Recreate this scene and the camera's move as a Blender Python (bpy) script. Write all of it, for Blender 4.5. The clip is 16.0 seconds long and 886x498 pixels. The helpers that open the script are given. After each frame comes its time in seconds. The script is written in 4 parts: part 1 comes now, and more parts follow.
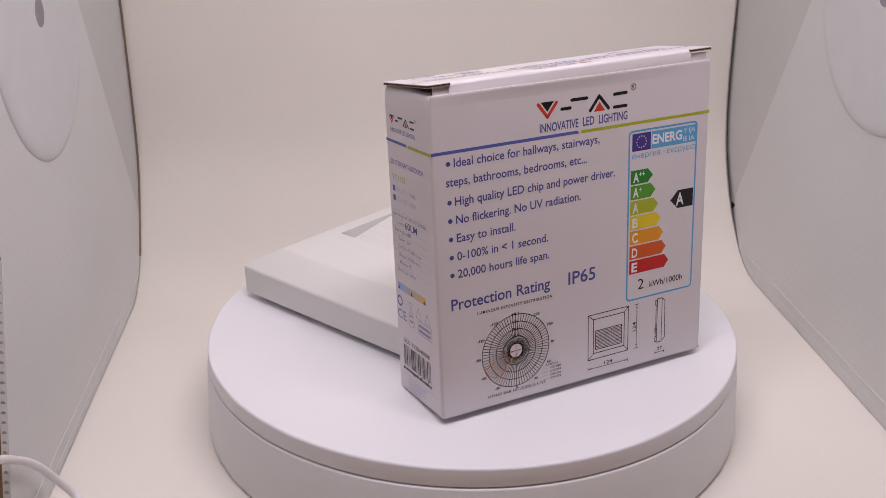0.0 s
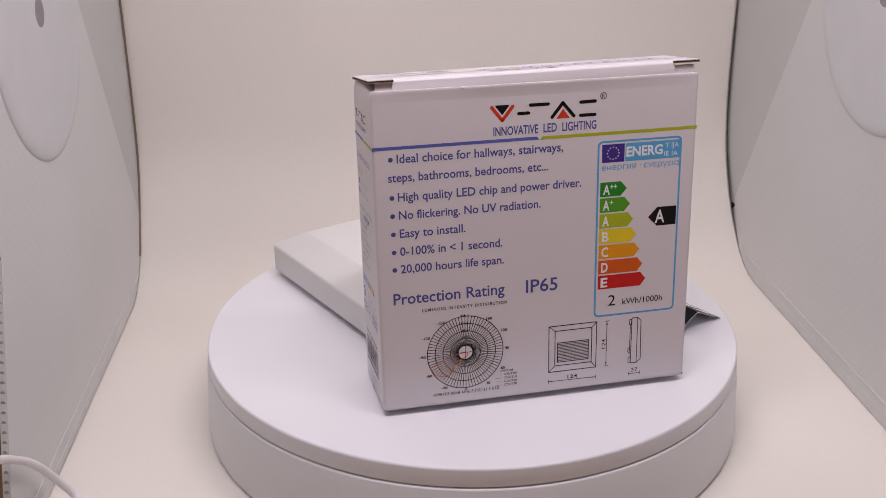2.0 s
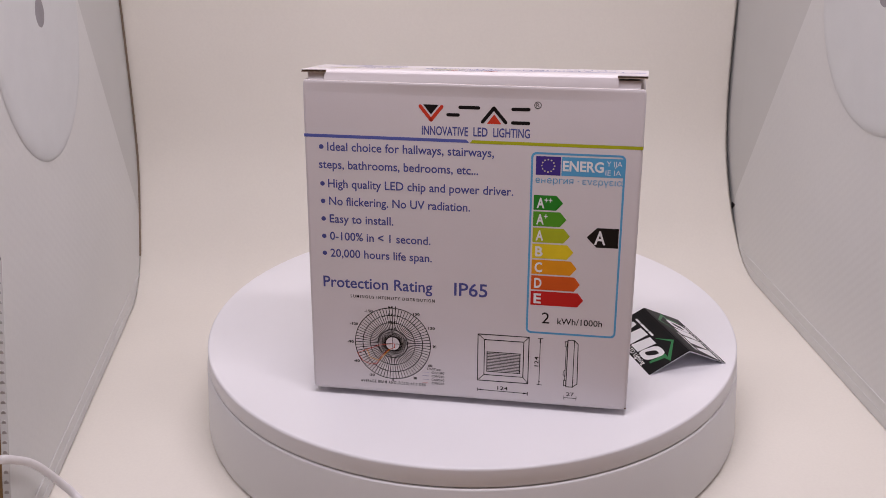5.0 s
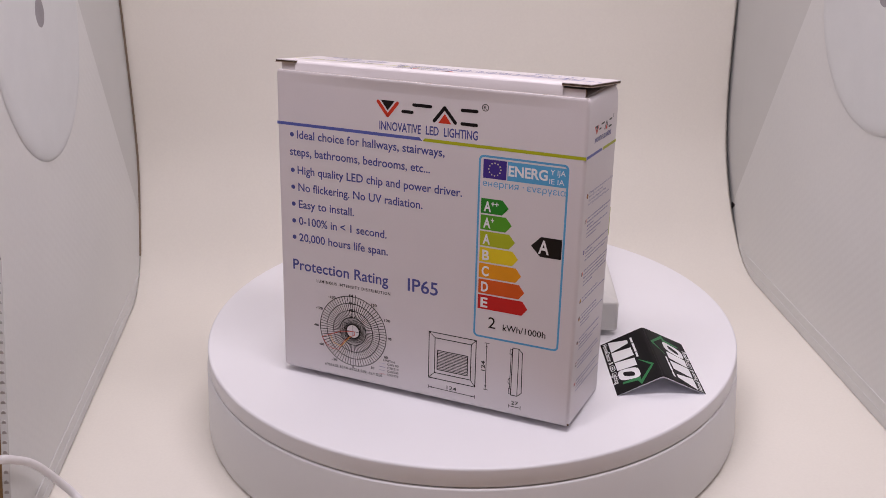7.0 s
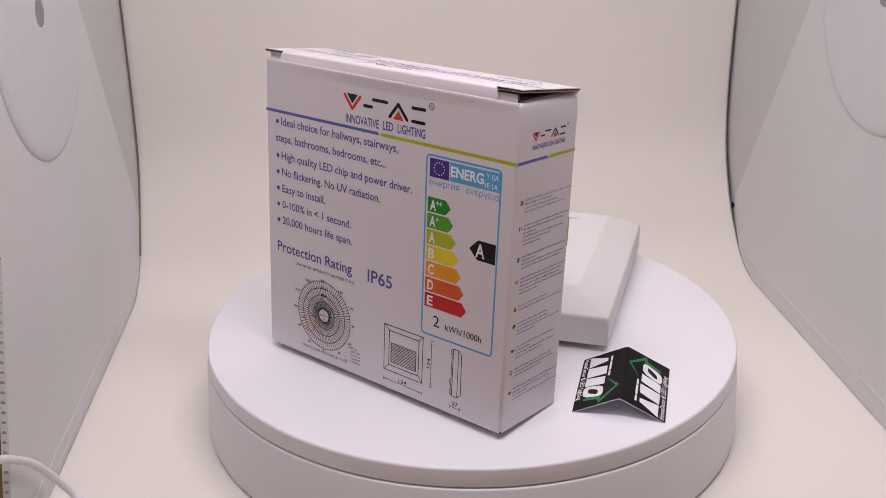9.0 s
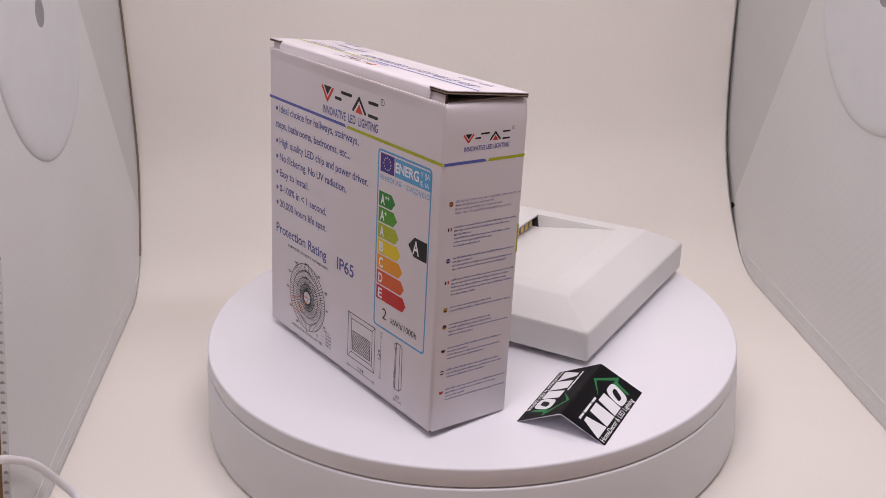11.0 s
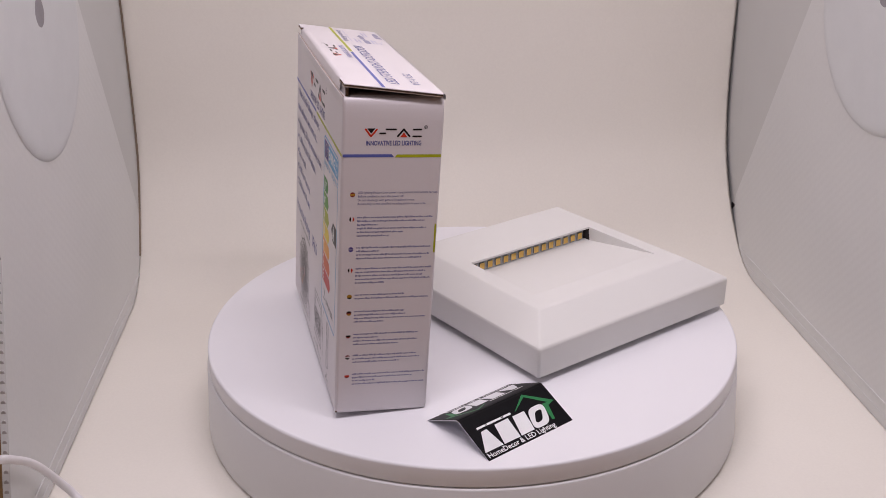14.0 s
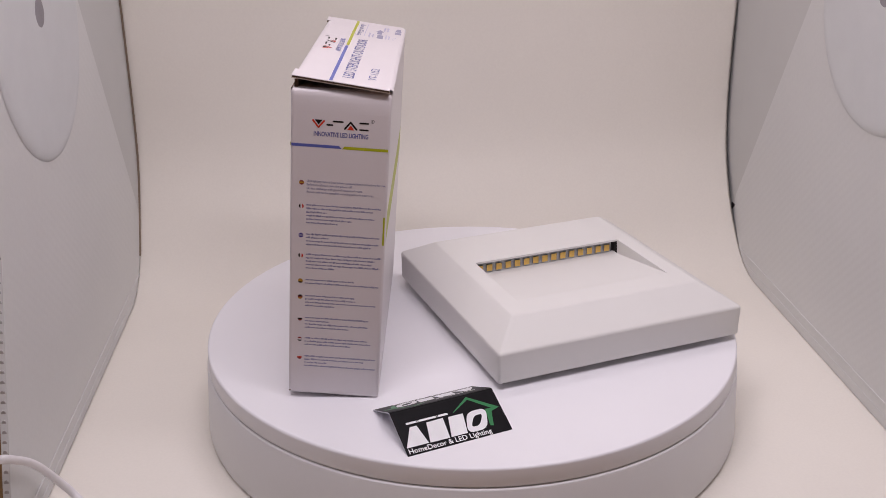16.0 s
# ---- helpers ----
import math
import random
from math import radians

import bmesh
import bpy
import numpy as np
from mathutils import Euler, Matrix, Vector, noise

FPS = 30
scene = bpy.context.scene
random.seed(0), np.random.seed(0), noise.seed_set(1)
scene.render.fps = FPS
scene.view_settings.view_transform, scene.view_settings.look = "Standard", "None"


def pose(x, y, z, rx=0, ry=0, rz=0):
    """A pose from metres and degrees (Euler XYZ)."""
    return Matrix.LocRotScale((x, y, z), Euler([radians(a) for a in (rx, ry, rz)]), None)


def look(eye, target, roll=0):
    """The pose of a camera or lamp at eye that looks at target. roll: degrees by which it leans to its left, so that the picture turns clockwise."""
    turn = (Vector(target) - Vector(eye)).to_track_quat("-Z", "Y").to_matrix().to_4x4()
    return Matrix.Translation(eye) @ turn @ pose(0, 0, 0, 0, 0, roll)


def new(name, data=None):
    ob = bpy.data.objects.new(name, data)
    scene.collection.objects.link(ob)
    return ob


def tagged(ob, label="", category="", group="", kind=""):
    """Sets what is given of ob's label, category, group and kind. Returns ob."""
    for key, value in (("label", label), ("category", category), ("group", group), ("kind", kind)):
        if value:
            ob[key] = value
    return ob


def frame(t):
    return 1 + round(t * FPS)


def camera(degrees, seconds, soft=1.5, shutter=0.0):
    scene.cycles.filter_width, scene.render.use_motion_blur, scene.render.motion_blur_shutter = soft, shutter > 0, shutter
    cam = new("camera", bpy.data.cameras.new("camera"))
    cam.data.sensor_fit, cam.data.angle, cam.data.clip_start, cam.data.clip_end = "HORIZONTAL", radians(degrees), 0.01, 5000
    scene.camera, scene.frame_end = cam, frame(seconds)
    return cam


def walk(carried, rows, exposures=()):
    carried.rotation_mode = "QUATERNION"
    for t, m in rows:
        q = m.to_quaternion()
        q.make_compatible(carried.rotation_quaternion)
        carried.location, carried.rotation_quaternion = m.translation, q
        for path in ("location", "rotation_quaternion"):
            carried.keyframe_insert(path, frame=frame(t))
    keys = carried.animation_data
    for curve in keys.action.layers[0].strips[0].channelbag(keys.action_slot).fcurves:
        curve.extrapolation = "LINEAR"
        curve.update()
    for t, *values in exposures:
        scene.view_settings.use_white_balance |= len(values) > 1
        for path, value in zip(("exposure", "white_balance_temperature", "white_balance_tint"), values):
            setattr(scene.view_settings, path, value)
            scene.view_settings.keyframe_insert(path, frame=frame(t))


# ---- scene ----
# camera: a fixed tripod shot
cam = camera(46.92, 16.0, soft=0.6)
EYE = (0.0, -0.45364, 0.22551)
YAW, PITCH, ROLL = -1.81829, -22.51089, -0.47604
AIM = Vector((math.sin(radians(YAW)) * math.cos(radians(PITCH)), math.cos(radians(YAW)) * math.cos(radians(PITCH)), math.sin(radians(PITCH))))
SHOT = look(EYE, Vector(EYE) + AIM, ROLL)
walk(cam, [(0.0, SHOT), (16.0, SHOT)], exposures=[(0.0, -0.07), (3.0, -0.06), (7.0, 0.01), (9.0, 0.03), (12.5, -0.03), (16.0, -0.12)])

# the light tent stands turned a little to the camera
TENT = pose(0, 0, 0, 0, 0, 6.6)
FLOOR_Z = -0.0430
TOP_Z = 0.480

# ---- light ----
world = bpy.data.worlds.new("room_air")
scene.world = world
world.use_nodes = True
world.node_tree.nodes["Background"].inputs[0].default_value = (0.80, 0.78, 0.86, 1)
world.node_tree.nodes["Background"].inputs[1].default_value = 0.0


def area(name, m, sx, sy, power, colour):
    d = bpy.data.lights.new(name, "AREA")
    d.shape, d.size, d.size_y, d.energy, d.color = "RECTANGLE", sx, sy, power, colour
    ob = new(name, d)
    ob.matrix_world = m
    return ob


area("tent_top_light_front", TENT @ pose(0, -0.180, TOP_Z - 0.012), 0.34, 0.03, 1.36, (1.0, 0.905, 0.985))
# unseen second strip, added to even out platter and backdrop
area("added_rear_top_fill", TENT @ pose(0, 0.10, TOP_Z - 0.012), 0.34, 0.06, 0.34, (1.0, 0.905, 0.985))
# unseen room lamp, added to brighten what faces the camera
area("added_front_fill", pose(-0.45, -1.05, 1.55), 1.2, 0.8, 5.2, (1.0, 0.905, 0.985))


# ---- materials ----
def material(name, colour, rough=0.5, vary=0.05, scale=40.0, fine=900.0, bump=0.02, metal=0.0, spec=0.5, coat=0.0, through_light=0.0):
    """A principled surface with colour variation at two sizes and a fine relief."""
    m = bpy.data.materials.new(name)
    m.use_nodes = True
    nt = m.node_tree
    bsdf = nt.nodes["Principled BSDF"]
    co = nt.nodes.new("ShaderNodeTexCoord")
    big, small = nt.nodes.new("ShaderNodeTexNoise"), nt.nodes.new("ShaderNodeTexNoise")
    big.inputs["Scale"].default_value, small.inputs["Scale"].default_value = scale, fine
    big.inputs["Detail"].default_value = 4
    for n in (big, small):
        nt.links.new(co.outputs["Object"], n.inputs["Vector"])
    mix = nt.nodes.new("ShaderNodeMix")
    mix.data_type = "FLOAT"
    mix.inputs[0].default_value = 0.35
    nt.links.new(big.outputs["Fac"], mix.inputs[2])
    nt.links.new(small.outputs["Fac"], mix.inputs[3])
    ramp = nt.nodes.new("ShaderNodeValToRGB")
    ramp.color_ramp.elements[0].position, ramp.color_ramp.elements[1].position = 0.3, 0.7
    lo = [max(0.0, c * (1 - vary)) for c in colour]
    hi = [min(1.0, c * (1 + vary)) for c in colour]
    ramp.color_ramp.elements[0].color, ramp.color_ramp.elements[1].color = (*lo, 1), (*hi, 1)
    nt.links.new(mix.outputs[0], ramp.inputs[0])
    nt.links.new(ramp.outputs[0], bsdf.inputs["Base Color"])
    bsdf.inputs["Roughness"].default_value, bsdf.inputs["Metallic"].default_value = rough, metal
    bsdf.inputs["Specular IOR Level"].default_value = spec
    bsdf.inputs["Coat Weight"].default_value = coat
    bsdf.inputs["Transmission Weight"].default_value = through_light
    if bump:
        b = nt.nodes.new("ShaderNodeBump")
        b.inputs["Strength"].default_value, b.inputs["Distance"].default_value = bump, 0.001
        nt.links.new(mix.outputs[0], b.inputs["Height"])
        nt.links.new(b.outputs[0], bsdf.inputs["Normal"])
    return m


def ribbed(m, across, spacing, strength):
    """Adds fine parallel ribs, spaced in metres along the given object axis, to a material's relief."""
    nt = m.node_tree
    bsdf = nt.nodes["Principled BSDF"]
    co = nt.nodes.new("ShaderNodeTexCoord")
    w = nt.nodes.new("ShaderNodeTexWave")
    w.bands_direction = across
    w.inputs["Scale"].default_value = 0.314 / spacing
    w.inputs["Distortion"].default_value = 0.6
    w.inputs["Detail Scale"].default_value = 20
    nt.links.new(co.outputs["Object"], w.inputs["Vector"])
    b = nt.nodes.new("ShaderNodeBump")
    b.inputs["Strength"].default_value, b.inputs["Distance"].default_value = strength, 0.0006
    nt.links.new(w.outputs["Fac"], b.inputs["Height"])
    old = bsdf.inputs["Normal"].links[0].from_socket if bsdf.inputs["Normal"].links else None
    if old:
        nt.links.new(old, b.inputs["Normal"])
    nt.links.new(b.outputs[0], bsdf.inputs["Normal"])
    return m


PAPER = material("cream_backdrop_sheet", (0.825, 0.788, 0.722), 0.75, 0.03, 9, 700, 0.03, spec=0.25)
PANEL = ribbed(material("white_corrugated_plastic", (0.668, 0.668, 0.660), 0.55, 0.03, 14, 500, 0.02, spec=0.4), "DIAGONAL", 0.0030, 0.04)
EDGE_SHADE = material("brown_edge_shade", (0.22, 0.165, 0.12), 0.7, 0.15, 60, 900, 0.05)
# darker take on the wall's white: the fold's shade put into its colour
GUSSET = material("gusset_shade_grey", (0.585, 0.583, 0.570), 0.8, 0.03, 20, 1500, 0.04, spec=0.2)
DISC = material("white_disc_foam", (0.65, 0.66, 0.665), 0.8, 0.03, 60, 2500, 0.10, spec=0.2)
HOLE_SHADE = material("hole_shade_grey", (0.30, 0.285, 0.30), 0.9, 0.1)
FLUTE = material("flute_shadow_grey", (0.46, 0.44, 0.43), 0.8, 0.1)
PLATTER = material("white_satin_plastic", (0.845, 0.838, 0.872), 0.42, 0.012, 25, 1800, 0.015)
BASE = material("white_plastic_base", (0.76, 0.75, 0.755), 0.45, 0.02, 25, 1800, 0.015)
GAP = material("black_gap", (0.03, 0.025, 0.025), 0.8, 0.1)
CARD = material("white_coated_board", (0.715, 0.672, 0.694), 0.37, 0.02, 45, 1400, 0.03)
KRAFT = ribbed(material("brown_corrugated_core", (0.13, 0.085, 0.06), 0.9, 0.3, 300, 1500, 0.2, spec=0.2), "X", 0.0022, 0.9)
LINER = material("tan_paper_liner", (0.42, 0.33, 0.27), 0.85, 0.12, 120, 1500, 0.05, spec=0.2)
INSIDE = material("grey_board_inside", (0.34, 0.30, 0.28), 0.85, 0.1, 80, 900, 0.08, spec=0.2)
HOUSING = material("white_powder_coat", (0.735, 0.725, 0.705), 0.55, 0.012, 40, 3800, 0.05, spec=0.4)
BACKPLATE = material("grey_rubber_backplate", (0.13, 0.125, 0.12), 0.7, 0.1)
PCB = material("grey_circuit_board", (0.48, 0.48, 0.49), 0.5, 0.15, 300, 1500, 0.05)
LED_BODY = material("grey_led_package", (0.36, 0.365, 0.37), 0.4, 0.05, 300)
PHOSPHOR = material("amber_phosphor", (0.82, 0.52, 0.12), 0.45, 0.08, 400, 2500, 0.05)
CABLE = material("white_cable_sheath", (0.80, 0.78, 0.80), 0.4, 0.03, 60, 1200, 0.02)
WOOD = material("brown_wood", (0.42, 0.25, 0.11), 0.5, 0.25, 30, 300, 0.1)
ROOM = material("painted_room_wall", (0.55, 0.53, 0.52), 0.9, 0.05, 3, 60, 0.05)
BLACK_CARD = material("matt_black_card", (0.005, 0.0045, 0.006), 0.42, 0.2, 200, 2000, 0.02, spec=0.11)
CARD_WHITE = material("white_card_back", (0.72, 0.72, 0.80), 0.5, 0.03)


def ink(name, colour, rough=0.4):
    return material(name, colour, rough, 0.05, 120, 2500, 0.0, spec=0.45)


INK_BLUE = ink("indigo_ink", (0.074, 0.084, 0.295))
INK_BAND = ink("violet_blue_ink", (0.105, 0.13, 0.43))
INK_LIME = ink("lime_ink", (0.42, 0.45, 0.015))
INK_BLACK = ink("black_ink", (0.004, 0.0035, 0.0045))
INK_GREY = ink("grey_violet_ink", (0.30, 0.29, 0.42))
INK_SMALL = ink("small_violet_ink", (0.25, 0.245, 0.41))
INK_PALE = ink("pale_violet_ink", (0.50, 0.49, 0.66))
INK_RED = ink("red_ink", (0.62, 0.045, 0.02))
INK_DARKRED = ink("dark_red_ink", (0.22, 0.03, 0.03))
INK_AMBER = ink("amber_ink", (0.45, 0.24, 0.03))
INK_WHITE = ink("white_ink", (0.82, 0.82, 0.84))
INK_SKY = ink("sky_blue_ink", (0.10, 0.38, 0.66))
INK_FLAG = ink("flag_violet_ink", (0.055, 0.03, 0.25))
INK_STAR = ink("star_cream_ink", (0.75, 0.70, 0.40))
INK_GREEN = ink("house_green_ink", (0.010, 0.19, 0.05))
INK_ORANGE = ink("orange_ink", (0.82, 0.42, 0.06))
CLASS_INKS = [ink("class_ink", c) for c in ((0.02, 0.235, 0.02), (0.085, 0.33, 0.02), (0.42, 0.48, 0.02), (0.78, 0.60, 0.02), (0.80, 0.32, 0.01), (0.66, 0.10, 0.01), (0.55, 0.012, 0.012))]


# ---- mesh helpers ----
def mesh_of(name, bm, *materials):
    me = bpy.data.meshes.new(name)
    bmesh.ops.recalc_face_normals(bm, faces=bm.faces)
    bm.to_mesh(me)
    bm.free()
    for m in materials:
        me.materials.append(m)
    return me


def part(name, bm, mats, parent=None, label="", smooth=False):
    """Links a bmesh as one mesh object under a thing or a part."""
    mats = mats if isinstance(mats, (list, tuple)) else [mats]
    ob = new(name, mesh_of(name, bm, *mats))
    if smooth:
        for p in ob.data.polygons:
            p.use_smooth = True
    ob.parent = parent
    if label:
        ob["label"] = label
    return ob


def thing(name, m, label, category, group="", kind=""):
    ob = new(name)
    ob.empty_display_size = 0.02
    ob.matrix_world = m
    return tagged(ob, label, category, group, kind)


def bevel(ob, width, segments=2, angle=30):
    b = ob.modifiers.new("edge", "BEVEL")
    b.width, b.segments, b.limit_method, b.angle_limit = width, segments, "ANGLE", radians(angle)
    b.harden_normals = False
    return ob


def add_box(bm, x0, x1, y0, y1, z0, z1, mat=0, skip=()):
    v = [bm.verts.new((x, y, z)) for z in (z0, z1) for y in (y0, y1) for x in (x0, x1)]
    quads = {"z0": (0, 2, 3, 1), "z1": (4, 5, 7, 6), "y0": (0, 1, 5, 4), "y1": (2, 6, 7, 3), "x0": (0, 4, 6, 2), "x1": (1, 3, 7, 5)}
    out = {}
    for k, q in quads.items():
        if k not in skip:
            out[k] = bm.faces.new([v[i] for i in q])
            out[k].material_index = mat
    return out


def box_bm(x0, x1, y0, y1, z0, z1):
    bm = bmesh.new()
    add_box(bm, x0, x1, y0, y1, z0, z1)
    return bm


def lathe(bm, profile, steps=160, cx=0.0, cy=0.0, close=True):
    """Turns (radius, z) pairs about the upright axis."""
    rings = []
    for r, z in profile:
        if r < 1e-6:
            rings.append([bm.verts.new((cx, cy, z))])
        else:
            rings.append([bm.verts.new((cx + r * math.cos(2 * math.pi * i / steps), cy + r * math.sin(2 * math.pi * i / steps), z)) for i in range(steps)])
    for a, b in zip(rings, rings[1:]):
        for i in range(steps):
            j = (i + 1) % steps
            if len(a) == 1 and len(b) == 1:
                continue
            if len(a) == 1:
                bm.faces.new((a[0], b[i], b[j]))
            elif len(b) == 1:
                bm.faces.new((a[i], a[j], b[0]))
            else:
                bm.faces.new((a[i], a[j], b[j], b[i]))


# flat print: everything is drawn in millimetres on a face, given by a map (x, y) -> place
MM = 0.001


def poly(bm, face, pts):
    return bm.faces.new([bm.verts.new(face(x, y)) for x, y in pts])


def rect(bm, face, x0, y0, x1, y1):
    poly(bm, face, [(x0, y0), (x1, y0), (x1, y1), (x0, y1)])


def stroke(bm, face, pts, w, closed=False):
    """A line of width w along points, each stretch a quad with a small overlap at its ends."""
    pairs = list(zip(pts, pts[1:] + pts[:1] if closed else pts[1:]))
    for (ax, ay), (bx, by) in pairs:
        d = math.hypot(bx - ax, by - ay)
        if d < 1e-9:
            continue
        ux, uy = (bx - ax) / d, (by - ay) / d
        e = w * 0.5 if len(pairs) < 40 else 0.0
        ax, ay, bx, by = ax - ux * e, ay - uy * e, bx + ux * e, by + uy * e
        nx, ny = -uy * w / 2, ux * w / 2
        poly(bm, face, [(ax + nx, ay + ny), (ax - nx, ay - ny), (bx - nx, by - ny), (bx + nx, by + ny)])


def disc(bm, face, x, y, r, n=20, ry=None):
    ry = ry or r
    poly(bm, face, [(x + r * math.cos(2 * math.pi * i / n), y + ry * math.sin(2 * math.pi * i / n)) for i in range(n)])


def ring(bm, face, x, y, r, w, n=48):
    for i in range(n):
        a, b = 2 * math.pi * i / n, 2 * math.pi * (i + 1) / n
        poly(bm, face, [(x + q * math.cos(t), y + q * math.sin(t)) for q, t in ((r - w / 2, a), (r + w / 2, a), (r + w / 2, b), (r - w / 2, b))])


def rounded(x0, y0, x1, y1, r, n=5):
    pts = []
    for cx, cy, a0 in ((x1 - r, y1 - r, 0), (x0 + r, y1 - r, 90), (x0 + r, y0 + r, 180), (x1 - r, y0 + r, 270)):
        for i in range(n + 1):
            a = radians(a0 + 90 * i / n)
            pts.append((cx + r * math.cos(a), cy + r * math.sin(a)))
    return pts


def capsule(bm, face, x0, y0, x1, y1, w, n=6):
    """A bar with round ends between two points."""
    a0 = math.atan2(y1 - y0, x1 - x0)
    pts = [(x1 + w / 2 * math.cos(a0 + a), y1 + w / 2 * math.sin(a0 + a)) for a in np.linspace(-math.pi / 2, math.pi / 2, n)]
    pts += [(x0 + w / 2 * math.cos(a0 + a), y0 + w / 2 * math.sin(a0 + a)) for a in np.linspace(math.pi / 2, 3 * math.pi / 2, n)]
    poly(bm, face, pts)


def words(text, face, x, y, width, cap, mat, parent, bold=0.0, name="printed_text", turn=0, slant=0.0, spread=1.0):
    """Letters set to a width and a capital height in millimetres, their base line starting at (x, y)."""
    cu = bpy.data.curves.new(name, "FONT")
    cu.body, cu.offset, cu.resolution_u, cu.space_character = text, bold, 3, spread
    tmp = bpy.data.objects.new("tmp", cu)
    scene.collection.objects.link(tmp)
    me = bpy.data.meshes.new_from_object(tmp)
    xs = [v.co.x for v in me.vertices]
    x0, x1 = min(xs), max(xs)
    c = bpy.data.curves.new("cap", "FONT")
    tmp.data = c
    c.body = "H"
    h = bpy.data.meshes.new_from_object(tmp)
    ch = max(v.co.y for v in h.vertices)
    bpy.data.objects.remove(tmp)
    bpy.data.meshes.remove(h)
    ca, sa = math.cos(radians(turn)), math.sin(radians(turn))
    for v in me.vertices:
        px, py = (v.co.x - x0) / (x1 - x0) * width, v.co.y / ch * cap
        px += slant * py
        v.co = face(x + ca * px - sa * py, y + sa * px + ca * py)
    bm = bmesh.new()
    bm.from_mesh(me)
    seen, lift = set(), (face(x, y + 1) - face(x, y)).cross(face(x + 1, y) - face(x, y)).normalized() * 0.000008
    out_way = -lift
    count = 0
    for v in bm.verts:
        if v in seen:
            continue
        stack, island = [v], [v]
        seen.add(v)
        while stack:
            a = stack.pop()
            for e in a.link_edges:
                b = e.other_vert(a)
                if b not in seen:
                    seen.add(b)
                    stack.append(b)
                    island.append(b)
        for a in island:
            a.co += out_way * (count % 3)
        count += 1
    for p in bm.faces:
        p.smooth = False
    bm.to_mesh(me)
    bm.free()
    me.materials.clear()
    me.materials.append(mat)
    ob = new(name, me)
    ob.parent = parent
    return ob


# ---- the light tent ----
def backdrop_sheet():
    """One sheet that lies on the tent's floor and sweeps up its back."""
    prof = [(-0.165, FLOOR_Z), (-0.1, FLOOR_Z), (0.0, FLOOR_Z), (0.07, FLOOR_Z), (0.115, FLOOR_Z)]
    ctrl = [(0.125, FLOOR_Z + 0.0003), (0.135, -0.0405), (0.148, -0.0345), (0.158, -0.0235), (0.166, -0.0095), (0.174, 0.0045), (0.182, 0.0200), (0.1865, 0.0330), (0.1890, 0.0480), (0.1905, 0.0700), (0.1915, 0.1000), (0.1920, 0.1400), (0.1925, 0.2200), (0.1930, TOP_Z)]
    prof += ctrl
    bm = bmesh.new()
    n = 26
    rows = []
    for j, (y, z) in enumerate(prof):
        row = []
        for i in range(n + 1):
            # the free edge leans in a little above the floor
            rise = min(1.0, max(0.0, (z + 0.036) / 0.034))
            rise = rise * rise * (3 - 2 * rise)
            x = -0.1946 + (0.3892 - 0.0031 * rise) * i / n
            if i == n:
                x -= 0.0008 * math.exp(-((z - 0.075) / 0.03) ** 2)
            swell = 0.0012 * math.sin(x * 21 + 0.6) * min(1.0, max(0.0, (z - FLOOR_Z) / 0.08))
            row.append(bm.verts.new((x, y + swell, z)))
        rows.append(row)
    for a, b in zip(rows, rows[1:]):
        for i in range(n):
            bm.faces.new((a[i], a[i + 1], b[i + 1], b[i]))
    ob = part("backdrop", bm, PAPER, smooth=True)
    ob.matrix_world = TENT
    s = ob.modifiers.new("thickness", "SOLIDIFY")
    s.thickness, s.offset = 0.0008, 1.0
    sub = ob.modifiers.new("smooth", "SUBSURF")
    sub.levels = sub.render_levels = 1
    tagged(ob, "cream sheet sweeping up the back of the tent", "backdrop", kind="structure")


def edge_shade_strip():
    """Brown strip up one backdrop edge that paints the shadow gap there."""
    line = [(0.1600, -0.0235), (0.1680, -0.0095), (0.1760, 0.0045), (0.1840, 0.0200), (0.1885, 0.0330), (0.1910, 0.0480), (0.1925, 0.0700), (0.1935, 0.1000), (0.1940, 0.1400), (0.1945, 0.2200), (0.1950, TOP_Z)]
    bm = bmesh.new()
    for a, b in zip(line, line[1:]):
        q = [bm.verts.new((-x, y - 0.0034 + 0.0012 * math.sin(-x * 21 + 0.6), z)) for x, (y, z) in ((0.1924, a), (0.1936, a), (0.1936, b), (0.1924, b))]
        bm.faces.new(q)
    bmesh.ops.remove_doubles(bm, verts=bm.verts, dist=1e-6)
    ob = part("trim", bm, EDGE_SHADE)
    m = ob.modifiers.new("thickness", "SOLIDIFY")
    m.thickness = 0.0004
    ob.matrix_world = TENT
    tagged(ob, "thin brown strip painting the shadow gap along the backdrop sheet", "trim", kind="structure")


